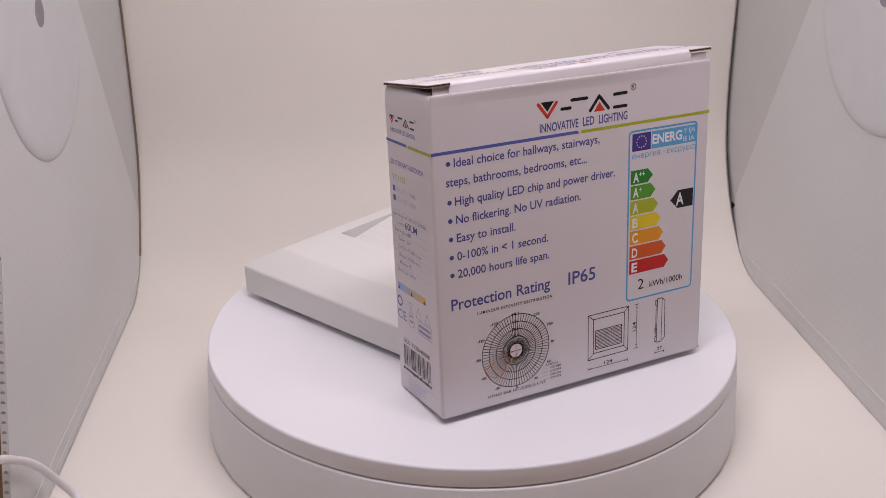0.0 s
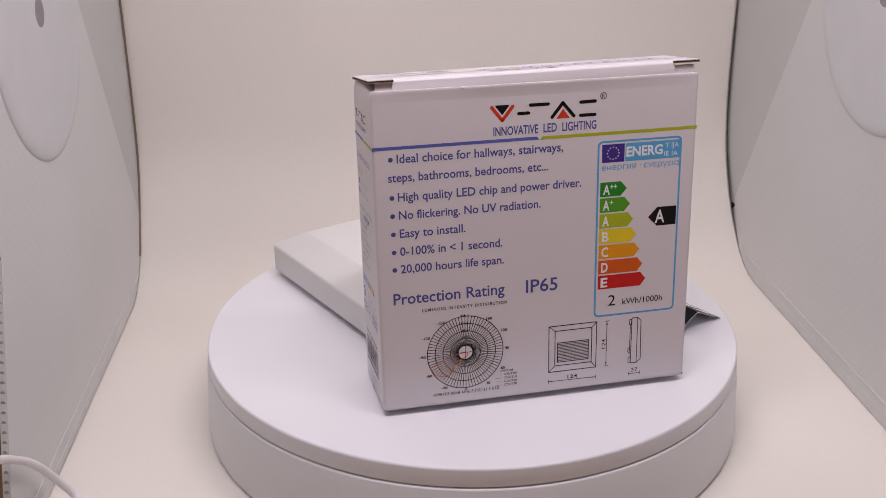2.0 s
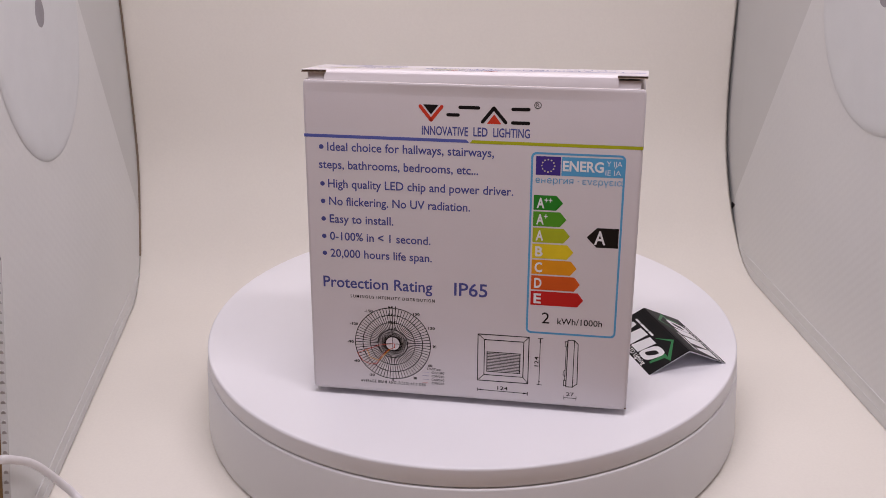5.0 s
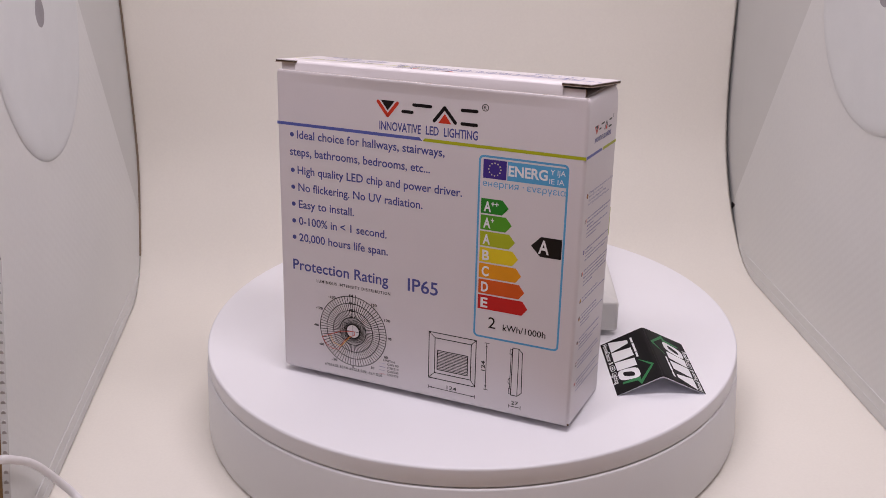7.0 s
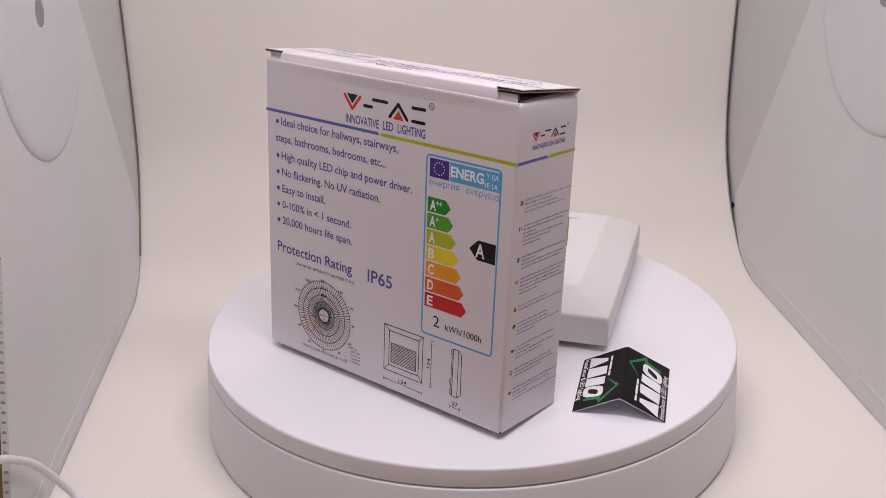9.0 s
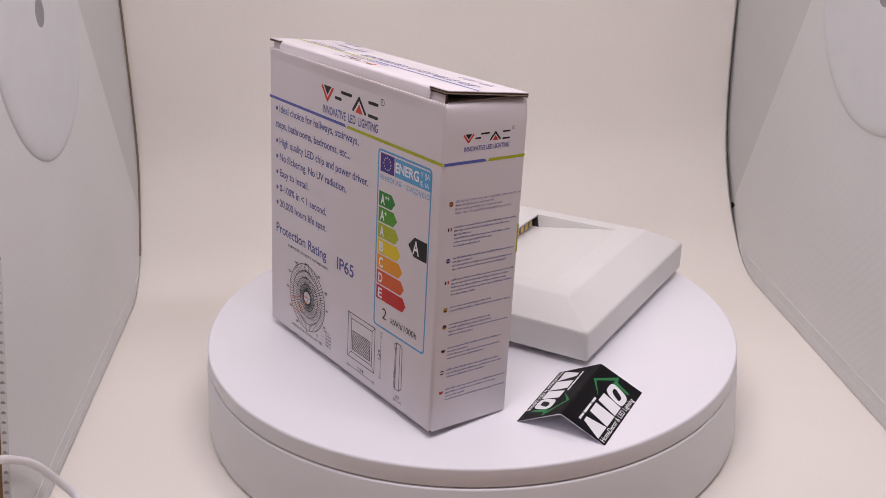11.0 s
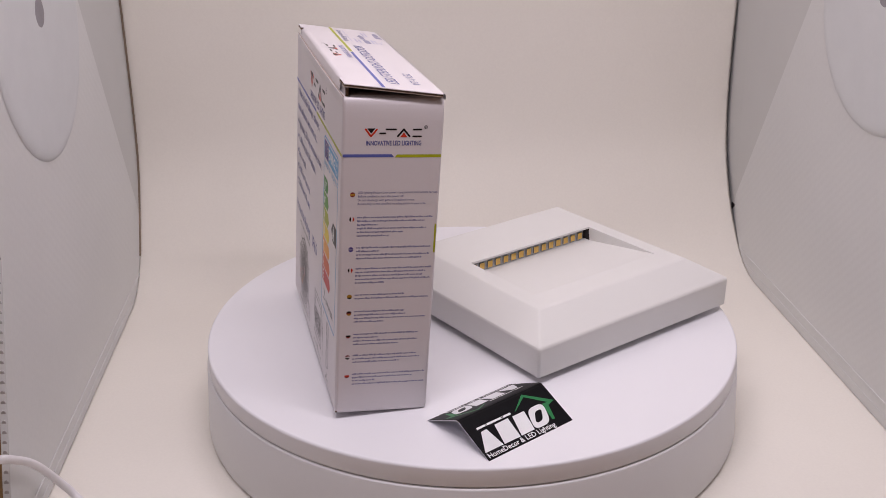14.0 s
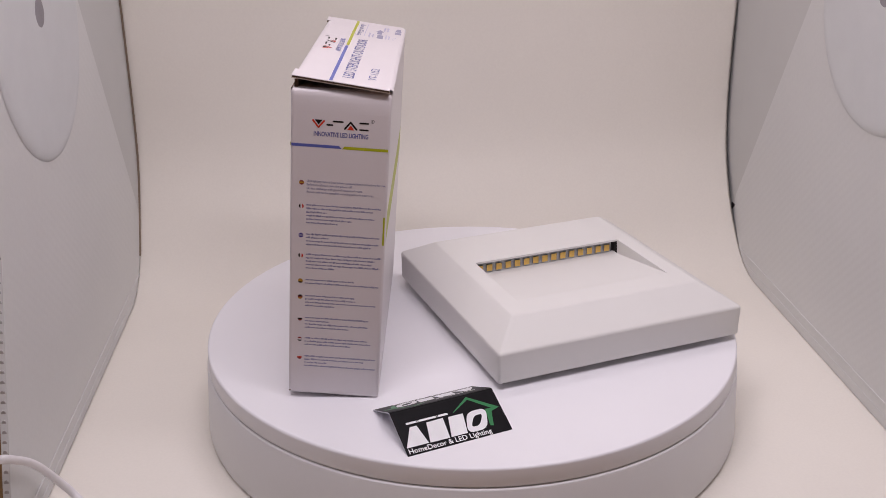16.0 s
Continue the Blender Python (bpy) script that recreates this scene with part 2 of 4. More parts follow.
def side_panel(side, x, front, disc_y, disc_z, disc_r, crease, rim_z):
    """A corrugated plastic wall with a diagonal fold behind which it turns outwards."""
    ob0 = thing("wall_left" if side < 0 else "wall_right", TENT, "white corrugated plastic side wall of the light tent", "tent wall", kind="structure")
    (ya, za), (yb, zb) = crease
    k = (yb - ya) / (zb - za)
    lo, hi = FLOOR_Z - 0.001, TOP_Z
    y_at = lambda z: ya + k * (z - za)
    back = 0.1985
    th = 0.003 * side

    def sheet(pts):
        bm = bmesh.new()
        f = bm.faces.new([bm.verts.new((px, py, pz)) for px, py, pz in pts])
        r = bmesh.ops.extrude_face_region(bm, geom=[f])
        bmesh.ops.translate(bm, verts=[g for g in r["geom"] if isinstance(g, bmesh.types.BMVert)], vec=(th, 0, 0))
        return bm
    zlow = zb
    main = [(x, front(lo), lo), (x, y_at(zlow), lo), (x, y_at(zlow), zlow), (x, y_at(hi), hi), (x, front(hi), hi), (x, front(0.07), 0.07)]
    part("panel", sheet(main), PANEL, ob0)
    out = lambda y, z: -0.1943 if side < 0 else 0.1919
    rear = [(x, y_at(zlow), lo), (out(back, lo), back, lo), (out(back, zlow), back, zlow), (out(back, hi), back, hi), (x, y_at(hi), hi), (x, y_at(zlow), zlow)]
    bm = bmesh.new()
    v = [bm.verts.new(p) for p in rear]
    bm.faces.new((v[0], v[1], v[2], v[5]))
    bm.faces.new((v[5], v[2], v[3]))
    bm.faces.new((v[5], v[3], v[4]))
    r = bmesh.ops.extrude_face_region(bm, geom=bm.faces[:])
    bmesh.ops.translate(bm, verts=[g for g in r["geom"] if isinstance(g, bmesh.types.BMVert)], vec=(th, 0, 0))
    part("folded_gusset", bm, GUSSET, ob0, "folded wall gusset with its shade put into a darker grey")
    # round pad; a dark disc on it paints the shade in its hole
    bm = bmesh.new()
    lathe(bm, [(0.0, 0.0010), (disc_r - 0.0062, 0.0010), (disc_r - 0.0050, 0.00099), (disc_r - 0.0038, 0.00094), (disc_r - 0.0027, 0.00084), (disc_r - 0.0017, 0.00068), (disc_r - 0.0008, 0.00050), (disc_r - 0.0001, 0.0002), (disc_r + 0.0004, -0.0001)], 120)
    pad = part("round_pad", bm, DISC, ob0, "round white foam pad with a centre hole", smooth=True)
    pad_at = Matrix.Translation((x - side * 0.0002, disc_y, disc_z)) @ Matrix.Rotation(radians(-90 * side), 4, "Y")
    pad.matrix_local = pad_at
    bm = bmesh.new()
    lathe(bm, [(0.0, 0.00105), (0.0066, 0.00105)], 48)
    hole = part("pad_hole_shade", bm, HOLE_SHADE, ob0)
    hole.matrix_local = pad_at
    # pressed ridges along the foot of the wall
    for z, dx, h in ((rim_z, 0.0005, 0.0013), (rim_z - 0.0056, 0.0004, 0.0008)):
        bm = box_bm(min(x, x - side * dx), max(x, x - side * dx), front(z) + 0.004, 0.155, z, z + h)
        bevel(part("pressed_ridge", bm, PANEL, ob0), 0.0002, 1)
    return ob0


def flutes(wall, x, side, front):
    """Grey ovals paint shade into open plastic flute ends along a wall's front edge."""
    bm = bmesh.new()
    z = FLOOR_Z + 0.004
    while z < 0.066:
        y = front(z)
        ring_pts = [(0.0015 + 0.0009 * math.cos(k), 0.0011 * math.sin(k)) for k in np.linspace(0, 2 * math.pi, 10, endpoint=False)]
        fa = [bm.verts.new((x + side * u, y - 0.00012, z + w)) for u, w in ring_pts]
        fb = [bm.verts.new((x + side * u, y + 0.0005, z + w)) for u, w in ring_pts]
        bm.faces.new(fa)
        for k in range(10):
            bm.faces.new((fa[k], fa[(k + 1) % 10], fb[(k + 1) % 10], fb[k]))
        z += 0.0036
    part("flute_opening_shade", bm, FLUTE, wall)


def tent():
    lf = lambda z: -0.0996 + 0.417 * min(z, 0.07) if z < 0.08 else -0.11
    rf = lambda z: -0.17
    left = side_panel(-1, -0.1934, lf, 0.0245, 0.150, 0.066, ((0.0959, 0.1446), (0.1685, 0.0057)), -0.0335)
    side_panel(1, 0.1934, rf, 0.0094, 0.153, 0.066, ((0.0891, 0.1375), (0.1659, -0.0006)), -0.0325)
    flutes(left, -0.1934, -1, lf)
    for name, b, label in (("ceiling", (-0.26, 0.26, -0.20, 0.27, TOP_Z, TOP_Z + 0.004), "white tent top above the turntable"),
                           ("wall_back", (-0.26, 0.26, 0.262, 0.266, FLOOR_Z - 0.002, TOP_Z), "white rear wall behind the backdrop"),
                           ("floor", (-0.1960, 0.196, -0.17, 0.262, FLOOR_Z - 0.0055, FLOOR_Z - 0.0015), "white tent floor under the backdrop sheet")):
        ob = part(name, box_bm(*b), PANEL)
        ob.matrix_world = TENT
        tagged(ob, label, name.split("_")[0], kind="structure")


def room():
    """A plain room that closes the place round the table."""
    for name, b, m, label in (("table_top", (-1.6, 1.6, -2.2, 1.2, FLOOR_Z - 0.032, FLOOR_Z - 0.006), WOOD, "brown wooden table top under the tent"),
                              ("room_ceiling", (-1.6, 1.6, -2.2, 1.2, 1.6, 1.62), ROOM, "plain room ceiling"),
                              ("wall_north", (-1.6, 1.6, 1.2, 1.22, FLOOR_Z - 0.006, 1.6), ROOM, "plain room wall"),
                              ("wall_south", (-1.6, 1.6, -2.22, -2.2, FLOOR_Z - 0.006, 1.6), ROOM, "plain room wall"),
                              ("wall_east", (1.6, 1.62, -2.2, 1.2, FLOOR_Z - 0.006, 1.6), ROOM, "plain room wall"),
                              ("wall_west", (-1.62, -1.6, -2.2, 1.2, FLOOR_Z - 0.006, 1.6), ROOM, "plain room wall")):
        tagged(part(name, box_bm(*b), m), label, name.split("_")[-1] if name == "table_top" else "wall", kind="structure")


def power_cable():
    cu = bpy.data.curves.new("power_cable", "CURVE")
    cu.dimensions, cu.bevel_depth, cu.bevel_resolution, cu.resolution_u = "3D", 0.0017, 6, 10
    pts = [(-0.190, -0.1480, 0.0260), (-0.190, -0.1172, 0.0093), (-0.1895, -0.1032, -0.0004), (-0.1885, -0.0899, -0.0114), (-0.1865, -0.0793, -0.0241), (-0.184, -0.0753, -0.0316), (-0.181, -0.0736, -0.0374), (-0.178, -0.0754, -0.0399), (-0.168, -0.0900, -0.0406), (-0.135, -0.1350, -0.0407)]
    sp = cu.splines.new("BEZIER")
    sp.bezier_points.add(len(pts) - 1)
    for p, co in zip(sp.bezier_points, pts):
        p.co, p.handle_left_type, p.handle_right_type = co, "AUTO", "AUTO"
    cu.materials.append(CABLE)
    tmp = bpy.data.objects.new("tmp", cu)
    scene.collection.objects.link(tmp)
    me = bpy.data.meshes.new_from_object(tmp)
    bpy.data.objects.remove(tmp)
    for p in me.polygons:
        p.use_smooth = True
    ob = new("power_cable", me)
    ob.matrix_world = TENT
    tagged(ob, "white round power cable curving over the tent floor", "cable")


def dark_tab():
    bm = bmesh.new()
    v = [bm.verts.new((x, y, z)) for x in (0.1928, 0.1934) for y, z in ((0.1700, -0.0068), (0.1650, -0.0072), (0.1692, -0.0118))]
    for q in ((0, 1, 2), (5, 4, 3), (0, 3, 4, 1), (1, 4, 5, 2), (2, 5, 3, 0)):
        bm.faces.new([v[i] for i in q])
    ob = part("fastener_tab", bm, GAP)
    ob.matrix_world = TENT
    tagged(ob, "small black fastener tab beside the backdrop edge", "fastener")


# ---- the turntable ----
AXIS = (-0.00101, -0.00035)


def turntable():
    t = thing("turntable", pose(AXIS[0], AXIS[1], FLOOR_Z), "round white plastic display turntable", "turntable")
    bm = bmesh.new()
    up = -FLOOR_Z
    lathe(bm, [(0, 0.0006), (0.1285, 0.0006), (0.1298, 0.0012), (0.1302, 0.0024), (0.1283, up - 0.0098), (0.1279, up - 0.0092), (0.1270, up - 0.0089), (0, up - 0.0089)], 220)
    bevel(part("base", bm, BASE, t, "white plastic drum base", smooth=True), 0.0003, 1, 40)
    bm = bmesh.new()
    lathe(bm, [(0.1255, up - 0.0090), (0.1255, up - 0.0078)], 160)
    part("seam", bm, GAP, t, "dark gap under the platter")
    bm = bmesh.new()
    prof = [(0, 0.0)] + [(0.1262 + 0.0012 * math.sin(a), -0.0012 + 0.0012 * math.cos(a)) for a in np.linspace(0, math.pi / 2, 6)]
    prof += [(0.1276, -0.0079), (0.1274, -0.0084), (0.1268, -0.0085), (0, -0.0085)]
    lathe(bm, prof, 220)
    p = part("platter", bm, PLATTER, t, "smooth white turning platter", smooth=True)
    p.location = (0, 0, up)
    bevel(p, 0.0002, 1, 50)
    return p


# ---- the carton ----
BW, BD, SIDE_H, FRONT_H = 0.1324, 0.0384, 0.1322, 0.1318
LID_F, LID_R = 0.1374, 0.1338


def front_face(x, y):
    return Vector((x * MM, -0.00004, y * MM))


FLARE = 0.0010


def right_face(x, y):
    return Vector((BW + FLARE * x * MM / BD + 0.00004, x * MM, y * MM))


def left_face(x, y):
    d = BD - x * MM
    return Vector((-FLARE * d / BD - 0.00004, d, y * MM))


def lid_height(d, x=BW):
    """The lid falls towards its hinge, and a little towards its left end."""
    return LID_F + (LID_R - LID_F) * d / BD - 0.0011 * (1 - x / BW)


def lid_face(x, y):
    """Read from behind the carton: x from its right side, y towards the front."""
    d = BD - y * MM
    return Vector((BW - x * MM, d, lid_height(d, BW - x * MM) + 0.00006))


def brand_mark(face, x, y, w, parent):
    """The maker's mark as plain shapes: chevrons, triangles and bars, w millimetres wide, its lower left corner at (x, y)."""
    s = w / 43.5
    k = lambda px, py: (x + px * s, y + py * s)
    f = lambda px, py: face(*k(px, py))
    bm = bmesh.new()
    poly(bm, f, [(1.9, 6.9), (7.9, 6.9), (4.9, 3.0)])
    mark = part("brand_mark", bm, INK_BLACK, parent, "maker's mark of black and red shapes")
    for a, b, c, d in ((11.5, 3.2, 15.5, 3.2), (16.2, 6.2, 23.4, 6.2), (36.6, 6.1, 42.6, 6.2), (36.6, 0.9, 42.6, 0.9)):
        bm = bmesh.new()
        capsule(bm, f, a, b, c, d, 1.3)
        part("black_bar", bm, INK_BLACK, mark)
    bm = bmesh.new()
    for a, b, c, d in ((25.0, 0.9, 29.3, 6.3), (29.3, 6.3, 33.9, 0.9)):
        capsule(bm, f, a, b, c, d, 1.35)
    part("black_chevron", bm, INK_BLACK, mark)
    bm = bmesh.new()
    ring(bm, f, 46.0, 8.0, 1.25, 0.28, 24)
    part("mark_ring", bm, INK_BLACK, mark)
    bm = bmesh.new()
    for a, b, c, d in ((0.7, 6.2, 4.9, 0.9), (4.9, 0.9, 9.1, 6.2)):
        capsule(bm, f, a, b, c, d, 1.35)
    part("red_chevron", bm, INK_RED, mark)
    bm = bmesh.new()
    poly(bm, f, [(26.7, 0.2), (32.2, 0.2), (29.45, 4.0)])
    part("red_triangle", bm, INK_RED, mark)
    words("R", f, 45.4, 7.3, 1.2, 1.4, INK_BLACK, mark, 0.0, name="mark_sign")


def band(face, x0, xm, x1, y, h, parent):
    bm = bmesh.new()
    poly(bm, face, [(x0, y), (xm + h * 0.2, y), (xm - h * 0.7, y + h), (x0, y + h)])
    part("blue_band", bm, INK_BAND, parent)
    bm = bmesh.new()
    poly(bm, face, [(xm + h * 0.4, y - h * 0.1), (x1, y - h * 0.1), (x1, y + h * 0.9), (xm + h * 1.1, y + h * 0.9)])
    part("lime_band", bm, INK_LIME, parent)


def text_bars(bm, face, x, y, widths, pitch, h, rng):
    """Writing too small to read: rows of short bars."""
    for i, w in enumerate(widths):
        px = x
        while px < x + w:
            l = min(rng.uniform(0.7, 2.7), x + w - px)
            q = px
            while q < px + l:
                e = min(rng.uniform(0.55, 1.25) * h, px + l - q)
                low = -0.35 * h if rng.random() < 0.1 else 0.0
                rect(bm, face, q, y - i * pitch + low, q + e, y - i * pitch + h * rng.choice((0.85, 0.85, 0.9, 1.3)))
                q += e + 0.13 * h
            px += l + 0.26


def print_front(body):
    f = front_face
    brand_mark(f, 46.2, 117.2, 43.5, body)
    words("INNOVATIVE", f, 47.5, 112.3, 18.1, 3.35, INK_BLUE, body, 0.018)
    words("LED", f, 67.7, 112.4, 5.5, 3.35, INK_BLUE, body, 0.018)
    words("LIGHTING", f, 75.4, 112.4, 14.1, 3.35, INK_BLUE, body, 0.018)
    band(f, 0.0, 65.9, BW * 1000, 109.65, 1.25, body)
    lines = [("Ideal choice for hallways, stairways,", 9.3, 104.4, 66.6, 1), ("steps, bathrooms, bedrooms, etc...", 5.7, 97.1, 64.1, 0),
             ("High quality LED chip and power driver.", 9.2, 89.3, 74.5, 1), ("No flickering. No UV radiation.", 9.4, 82.0, 57.4, 1),
             ("Easy to install.", 9.4, 74.6, 26.4, 1), ("0-100% in < 1 second.", 9.3, 67.2, 41.6, 1), ("20,000 hours life span.", 9.3, 59.9, 42.2, 1)]
    for s, x, y, w, dot in lines:
        words(s, f, x, y, w, 3.35, INK_BLUE, body, 0.012)
        if dot:
            bm = bmesh.new()
            disc(bm, f, 6.9, y + 1.45, 0.95)
            part("bullet", bm, INK_BLUE, body)
    words("Protection Rating", f, 5.9, 46.7, 45.8, 4.6, INK_BLUE, body, 0.012)
    words("IP65", f, 60.7, 46.2, 13.6, 5.4, INK_BLUE, body, 0.012)
    words("LUMINOUS INTENSITY DISTRIBUTION", f, 17.4, 42.5, 35.3, 1.25, INK_BLACK, body, 0.02, spread=1.35)
    words("AVERAGE BEAM ANGLE(50%):65.9 DEG", f, 20.9, 4.35, 28.1, 1.25, INK_BLACK, body, 0.02, spread=1.35)
    # polar light chart
    cx, cy, R = 34.9, 22.8, 16.0
    bm = bmesh.new()
    for r in (3.1, 6.3, 9.5, 12.75, 16.0):
        ring(bm, f, cx, cy, r, 0.34, 72)
    for i in range(72):
        a = 2 * math.pi * i / 72
        stroke(bm, f, [(cx + 3.1 * math.cos(a), cy + 3.1 * math.sin(a)), (cx + R * math.cos(a), cy + R * math.sin(a))], 0.27)
    stroke(bm, f, [(cx, cy - 3.1), (cx, cy + R)], 0.2)
    stroke(bm, f, [(cx - 3.1, cy), (cx + 3.1, cy)], 0.2)
    chart = part("polar_chart", bm, INK_BLACK, body, "black polar diagram of light intensity")
    tagged(chart, kind="stuff")
    lift = lambda x, y: f(x, y) + Vector((0, -0.00003, 0))
    bm = bmesh.new()
    stroke(bm, lift, [(cx, cy), (cx - 6, cy - 1.0), (cx - 12.2, cy - 3.8), (cx - 15.2, cy - 5.2), (cx - 13, cy - 8.6), (cx - 9.5, cy - 10.0), (cx - 7, cy - 9.6), (cx - 4.5, cy - 5.4), (cx - 2, cy - 3), (cx + 0.8, cy - 1.6), (cx + 0.8, cy), (cx, cy)], 0.22)
    part("red_curve", bm, INK_RED, chart)
    bm = bmesh.new()
    stroke(bm, lift, [(cx - 1, cy - 2.4), (cx - 3.4, cy - 5), (cx - 6, cy - 8), (cx - 9.8, cy - 6.8), (cx - 11.0, cy - 3.4)], 0.25)
    part("orange_curve", bm, INK_ORANGE, chart)
    for s, x, y, w in (("-150", 23.0, 36.3, 3.6), ("150", 43.7, 36.2, 2.7), ("-120", 16.8, 30.2, 3.4), ("120", 50.0, 30.4, 2.8), ("-90", 15.6, 22.0, 2.6), ("90", 51.8, 22.2, 1.6), ("-60", 18.0, 13.4, 2.6), ("60", 49.9, 13.4, 1.8), ("-30", 24.4, 7.3, 2.6), ("30", 43.6, 7.2, 1.6), ("0", 34.5, 5.5, 0.8), ("64.1", 33.0, 38.6, 3.4), ("51.3", 33.1, 35.2, 3.2), ("38.5", 33.1, 31.9, 3.2), ("25.6", 33.1, 28.9, 3.2)):
        words(s, lift, x, y, w, 1.1, INK_BLACK, chart, 0.03, name="chart_number")
    words("UNIT:cd", f, 49.5, 12.0, 5.6, 1.0, INK_BLACK, body, 0.01)
    for i, (s, m) in enumerate((("C0/180", INK_PALE), ("C30/210", INK_BLUE), ("C60/240", INK_GREY), ("C90/270", INK_RED))):
        y = 10.4 - i * 1.62
        words(s, f, 51.4, y, 5.4, 0.95, INK_BLACK, body, 0.01)
        bm = bmesh.new()
        rect(bm, f, 47.6, y + 0.35, 50.4, y + 0.5)
        part("legend_line", bm, m, body)
    # outline drawing of the lamp
    bm = bmesh.new()
    for x0, y0, x1, y1 in ((70.8, 9.1, 91.8, 29.9), (73.5, 11.8, 89.7, 27.6), (74.65, 13.4, 88.3, 22.15)):
        stroke(bm, f, [(x0, y0), (x1, y0), (x1, y1), (x0, y1)], 0.36, True)
    for a, b in (((70.8, 9.1), (73.5, 11.8)), ((91.8, 9.1), (89.7, 11.8)), ((91.8, 29.9), (89.7, 27.6)), ((70.8, 29.9), (73.5, 27.6))):
        stroke(bm, f, [a, b], 0.30)
    for i in range(1, 13):
        y = 13.4 + 8.75 * i / 13
        rect(bm, f, 74.65, y - 0.13, 88.3, y + 0.13)
    side = [(107.6, 29.8), (110.2, 29.8), (111.7, 28.3), (112.0, 10.6), (110.2, 9.0), (107.5, 9.0)]
    stroke(bm, f, side, 0.34, True)
    stroke(bm, f, [(110.2, 29.8), (110.2, 9.0)], 0.30)
    stroke(bm, f, [(106.5, 29.2), (107.5, 29.2), (107.3, 27.0), (106.5, 27.0)], 0.27, True)
    stroke(bm, f, [(107.0, 27.0), (106.9, 12.0)], 0.27)
    stroke(bm, f, [(106.8, 16.4), (106.2, 15.6), (106.2, 14.4), (106.8, 13.6)], 0.27)
    stroke(bm, f, [(106.5, 11.8), (107.4, 11.8), (107.4, 9.4), (106.5, 9.4)], 0.27, True)
    for a, b in (((70.8, 4.8), (91.8, 4.5)), ((96.4, 29.6), (96.4, 9.1)), ((106.9, 4.0), (111.9, 4.0)), ((95.6, 29.7), (97.4, 29.7)), ((95.6, 9.0), (97.4, 9.0)), ((70.8, 4.1), (70.8, 5.5)), ((91.8, 3.8), (91.8, 5.2)), ((106.9, 3.3), (106.9, 4.7)), ((111.9, 3.3), (111.9, 4.7))):
        stroke(bm, f, [a, b], 0.27)
    for x, y, dx, dy in ((70.9, 4.8, 1.6, 0), (91.7, 4.5, -1.6, 0), (96.4, 29.5, 0, -1.6), (96.4, 9.2, 0, 1.6)):
        poly(bm, f, [(x, y), (x + dx + dy * 0.22, y + dy + dx * 0.22), (x + dx - dy * 0.22, y + dy - dx * 0.22)])
    draw = part("outline_drawing", bm, INK_BLACK, body, "black dimensioned outline drawing")
    tagged(draw, kind="stuff")
    words("124", f, 79.2, 5.3, 4.4, 1.6, INK_BLACK, draw, 0.012, name="drawing_number")
    words("124", f, 95.9, 17.2, 4.4, 1.6, INK_BLACK, draw, 0.012, name="drawing_number", turn=90)
    words("27", f, 107.8, 4.9, 3.2, 1.6, INK_BLACK, draw, 0.012, name="drawing_number")
    # energy label
    bm = bmesh.new()
    outer, inner = rounded(90.3, 31.9, 126.3, 107.1, 2.0), rounded(91.1, 32.7, 125.5, 106.3, 1.4)
    for i in range(len(outer)):
        j = (i + 1) % len(outer)
        poly(bm, f, [outer[i], outer[j], inner[j], inner[i]])
    lab = part("energy_label", bm, INK_SKY, body, "energy label with blue frame and coloured class arrows")
    bm = bmesh.new()
    rect(bm, f, 92.2, 98.2, 101.7, 105.6)
    part("flag", bm, INK_FLAG, lab)
    bm = bmesh.new()
    for i in range(12):
        a = 2 * math.pi * i / 12
        disc(bm, lift, 96.9 + 2.45 * math.cos(a), 101.9 + 2.45 * math.sin(a), 0.33, 6)
    part("stars", bm, INK_STAR, lab)
    bm = bmesh.new()
    rect(bm, f, 102.1, 98.2, 125.6, 105.6)
    part("blue_field", bm, INK_SKY, lab)
    words("ENERG", lift, 102.5, 100.2, 15.6, 3.8, INK_WHITE, lab, 0.03)
    words("Y IJA", lift, 119.1, 102.6, 5.9, 2.0, INK_WHITE, lab, 0.0)
    words("IE IA", lift, 118.8, 99.1, 5.9, 2.0, INK_WHITE, lab, 0.0)
    for t, x, w in (("е", 92.2, 1.75), ("ергия", 96.6, 10.2), ("·", 108.4, 0.6), ("ενεργεια", 110.2, 15.3)):
        words(t, f, x, 95.0, w, 2.5, INK_SKY, lab, 0.0)
    bm = bmesh.new()
    rect(bm, f, 94.45, 95.0, 94.75, 96.75)
    rect(bm, f, 95.75, 95.0, 96.05, 96.75)
    rect(bm, f, 94.75, 95.75, 95.75, 96.02)
    part("printed_text", bm, INK_SKY, lab)
    for i, s in enumerate(("A++", "A+", "A", "B", "C", "D", "E")):
        y1 = 90.1 - i * 6.64
        y0 = y1 - 6.0
        xb, xt = 100.6 + i * 1.65, 103.2 + i * 1.6
        bm = bmesh.new()
        poly(bm, f, [(91.8, y0), (xb, y0), (xt, (y0 + y1) / 2), (xb, y1), (91.8, y1)])
        part("class_arrow", bm, CLASS_INKS[i], lab)
        words(s[0], lift, 93.0, y0 + 0.9, 3.0, 3.9, INK_WHITE, lab, 0.03)
        if len(s) > 1:
            words(s[1:], lift, 96.0, y0 + 2.9, 1.5 * (len(s) - 1), 2.3, INK_WHITE, lab, 0.02)
    bm = bmesh.new()
    poly(bm, f, [(112.9, 73.9), (116.8, 69.9), (125.2, 69.9), (125.2, 77.9), (116.8, 77.9)])
    part("rating_arrow", bm, INK_BLACK, lab)
    words("A", lift, 115.9, 71.2, 4.3, 5.3, INK_WHITE, lab, 0.02)
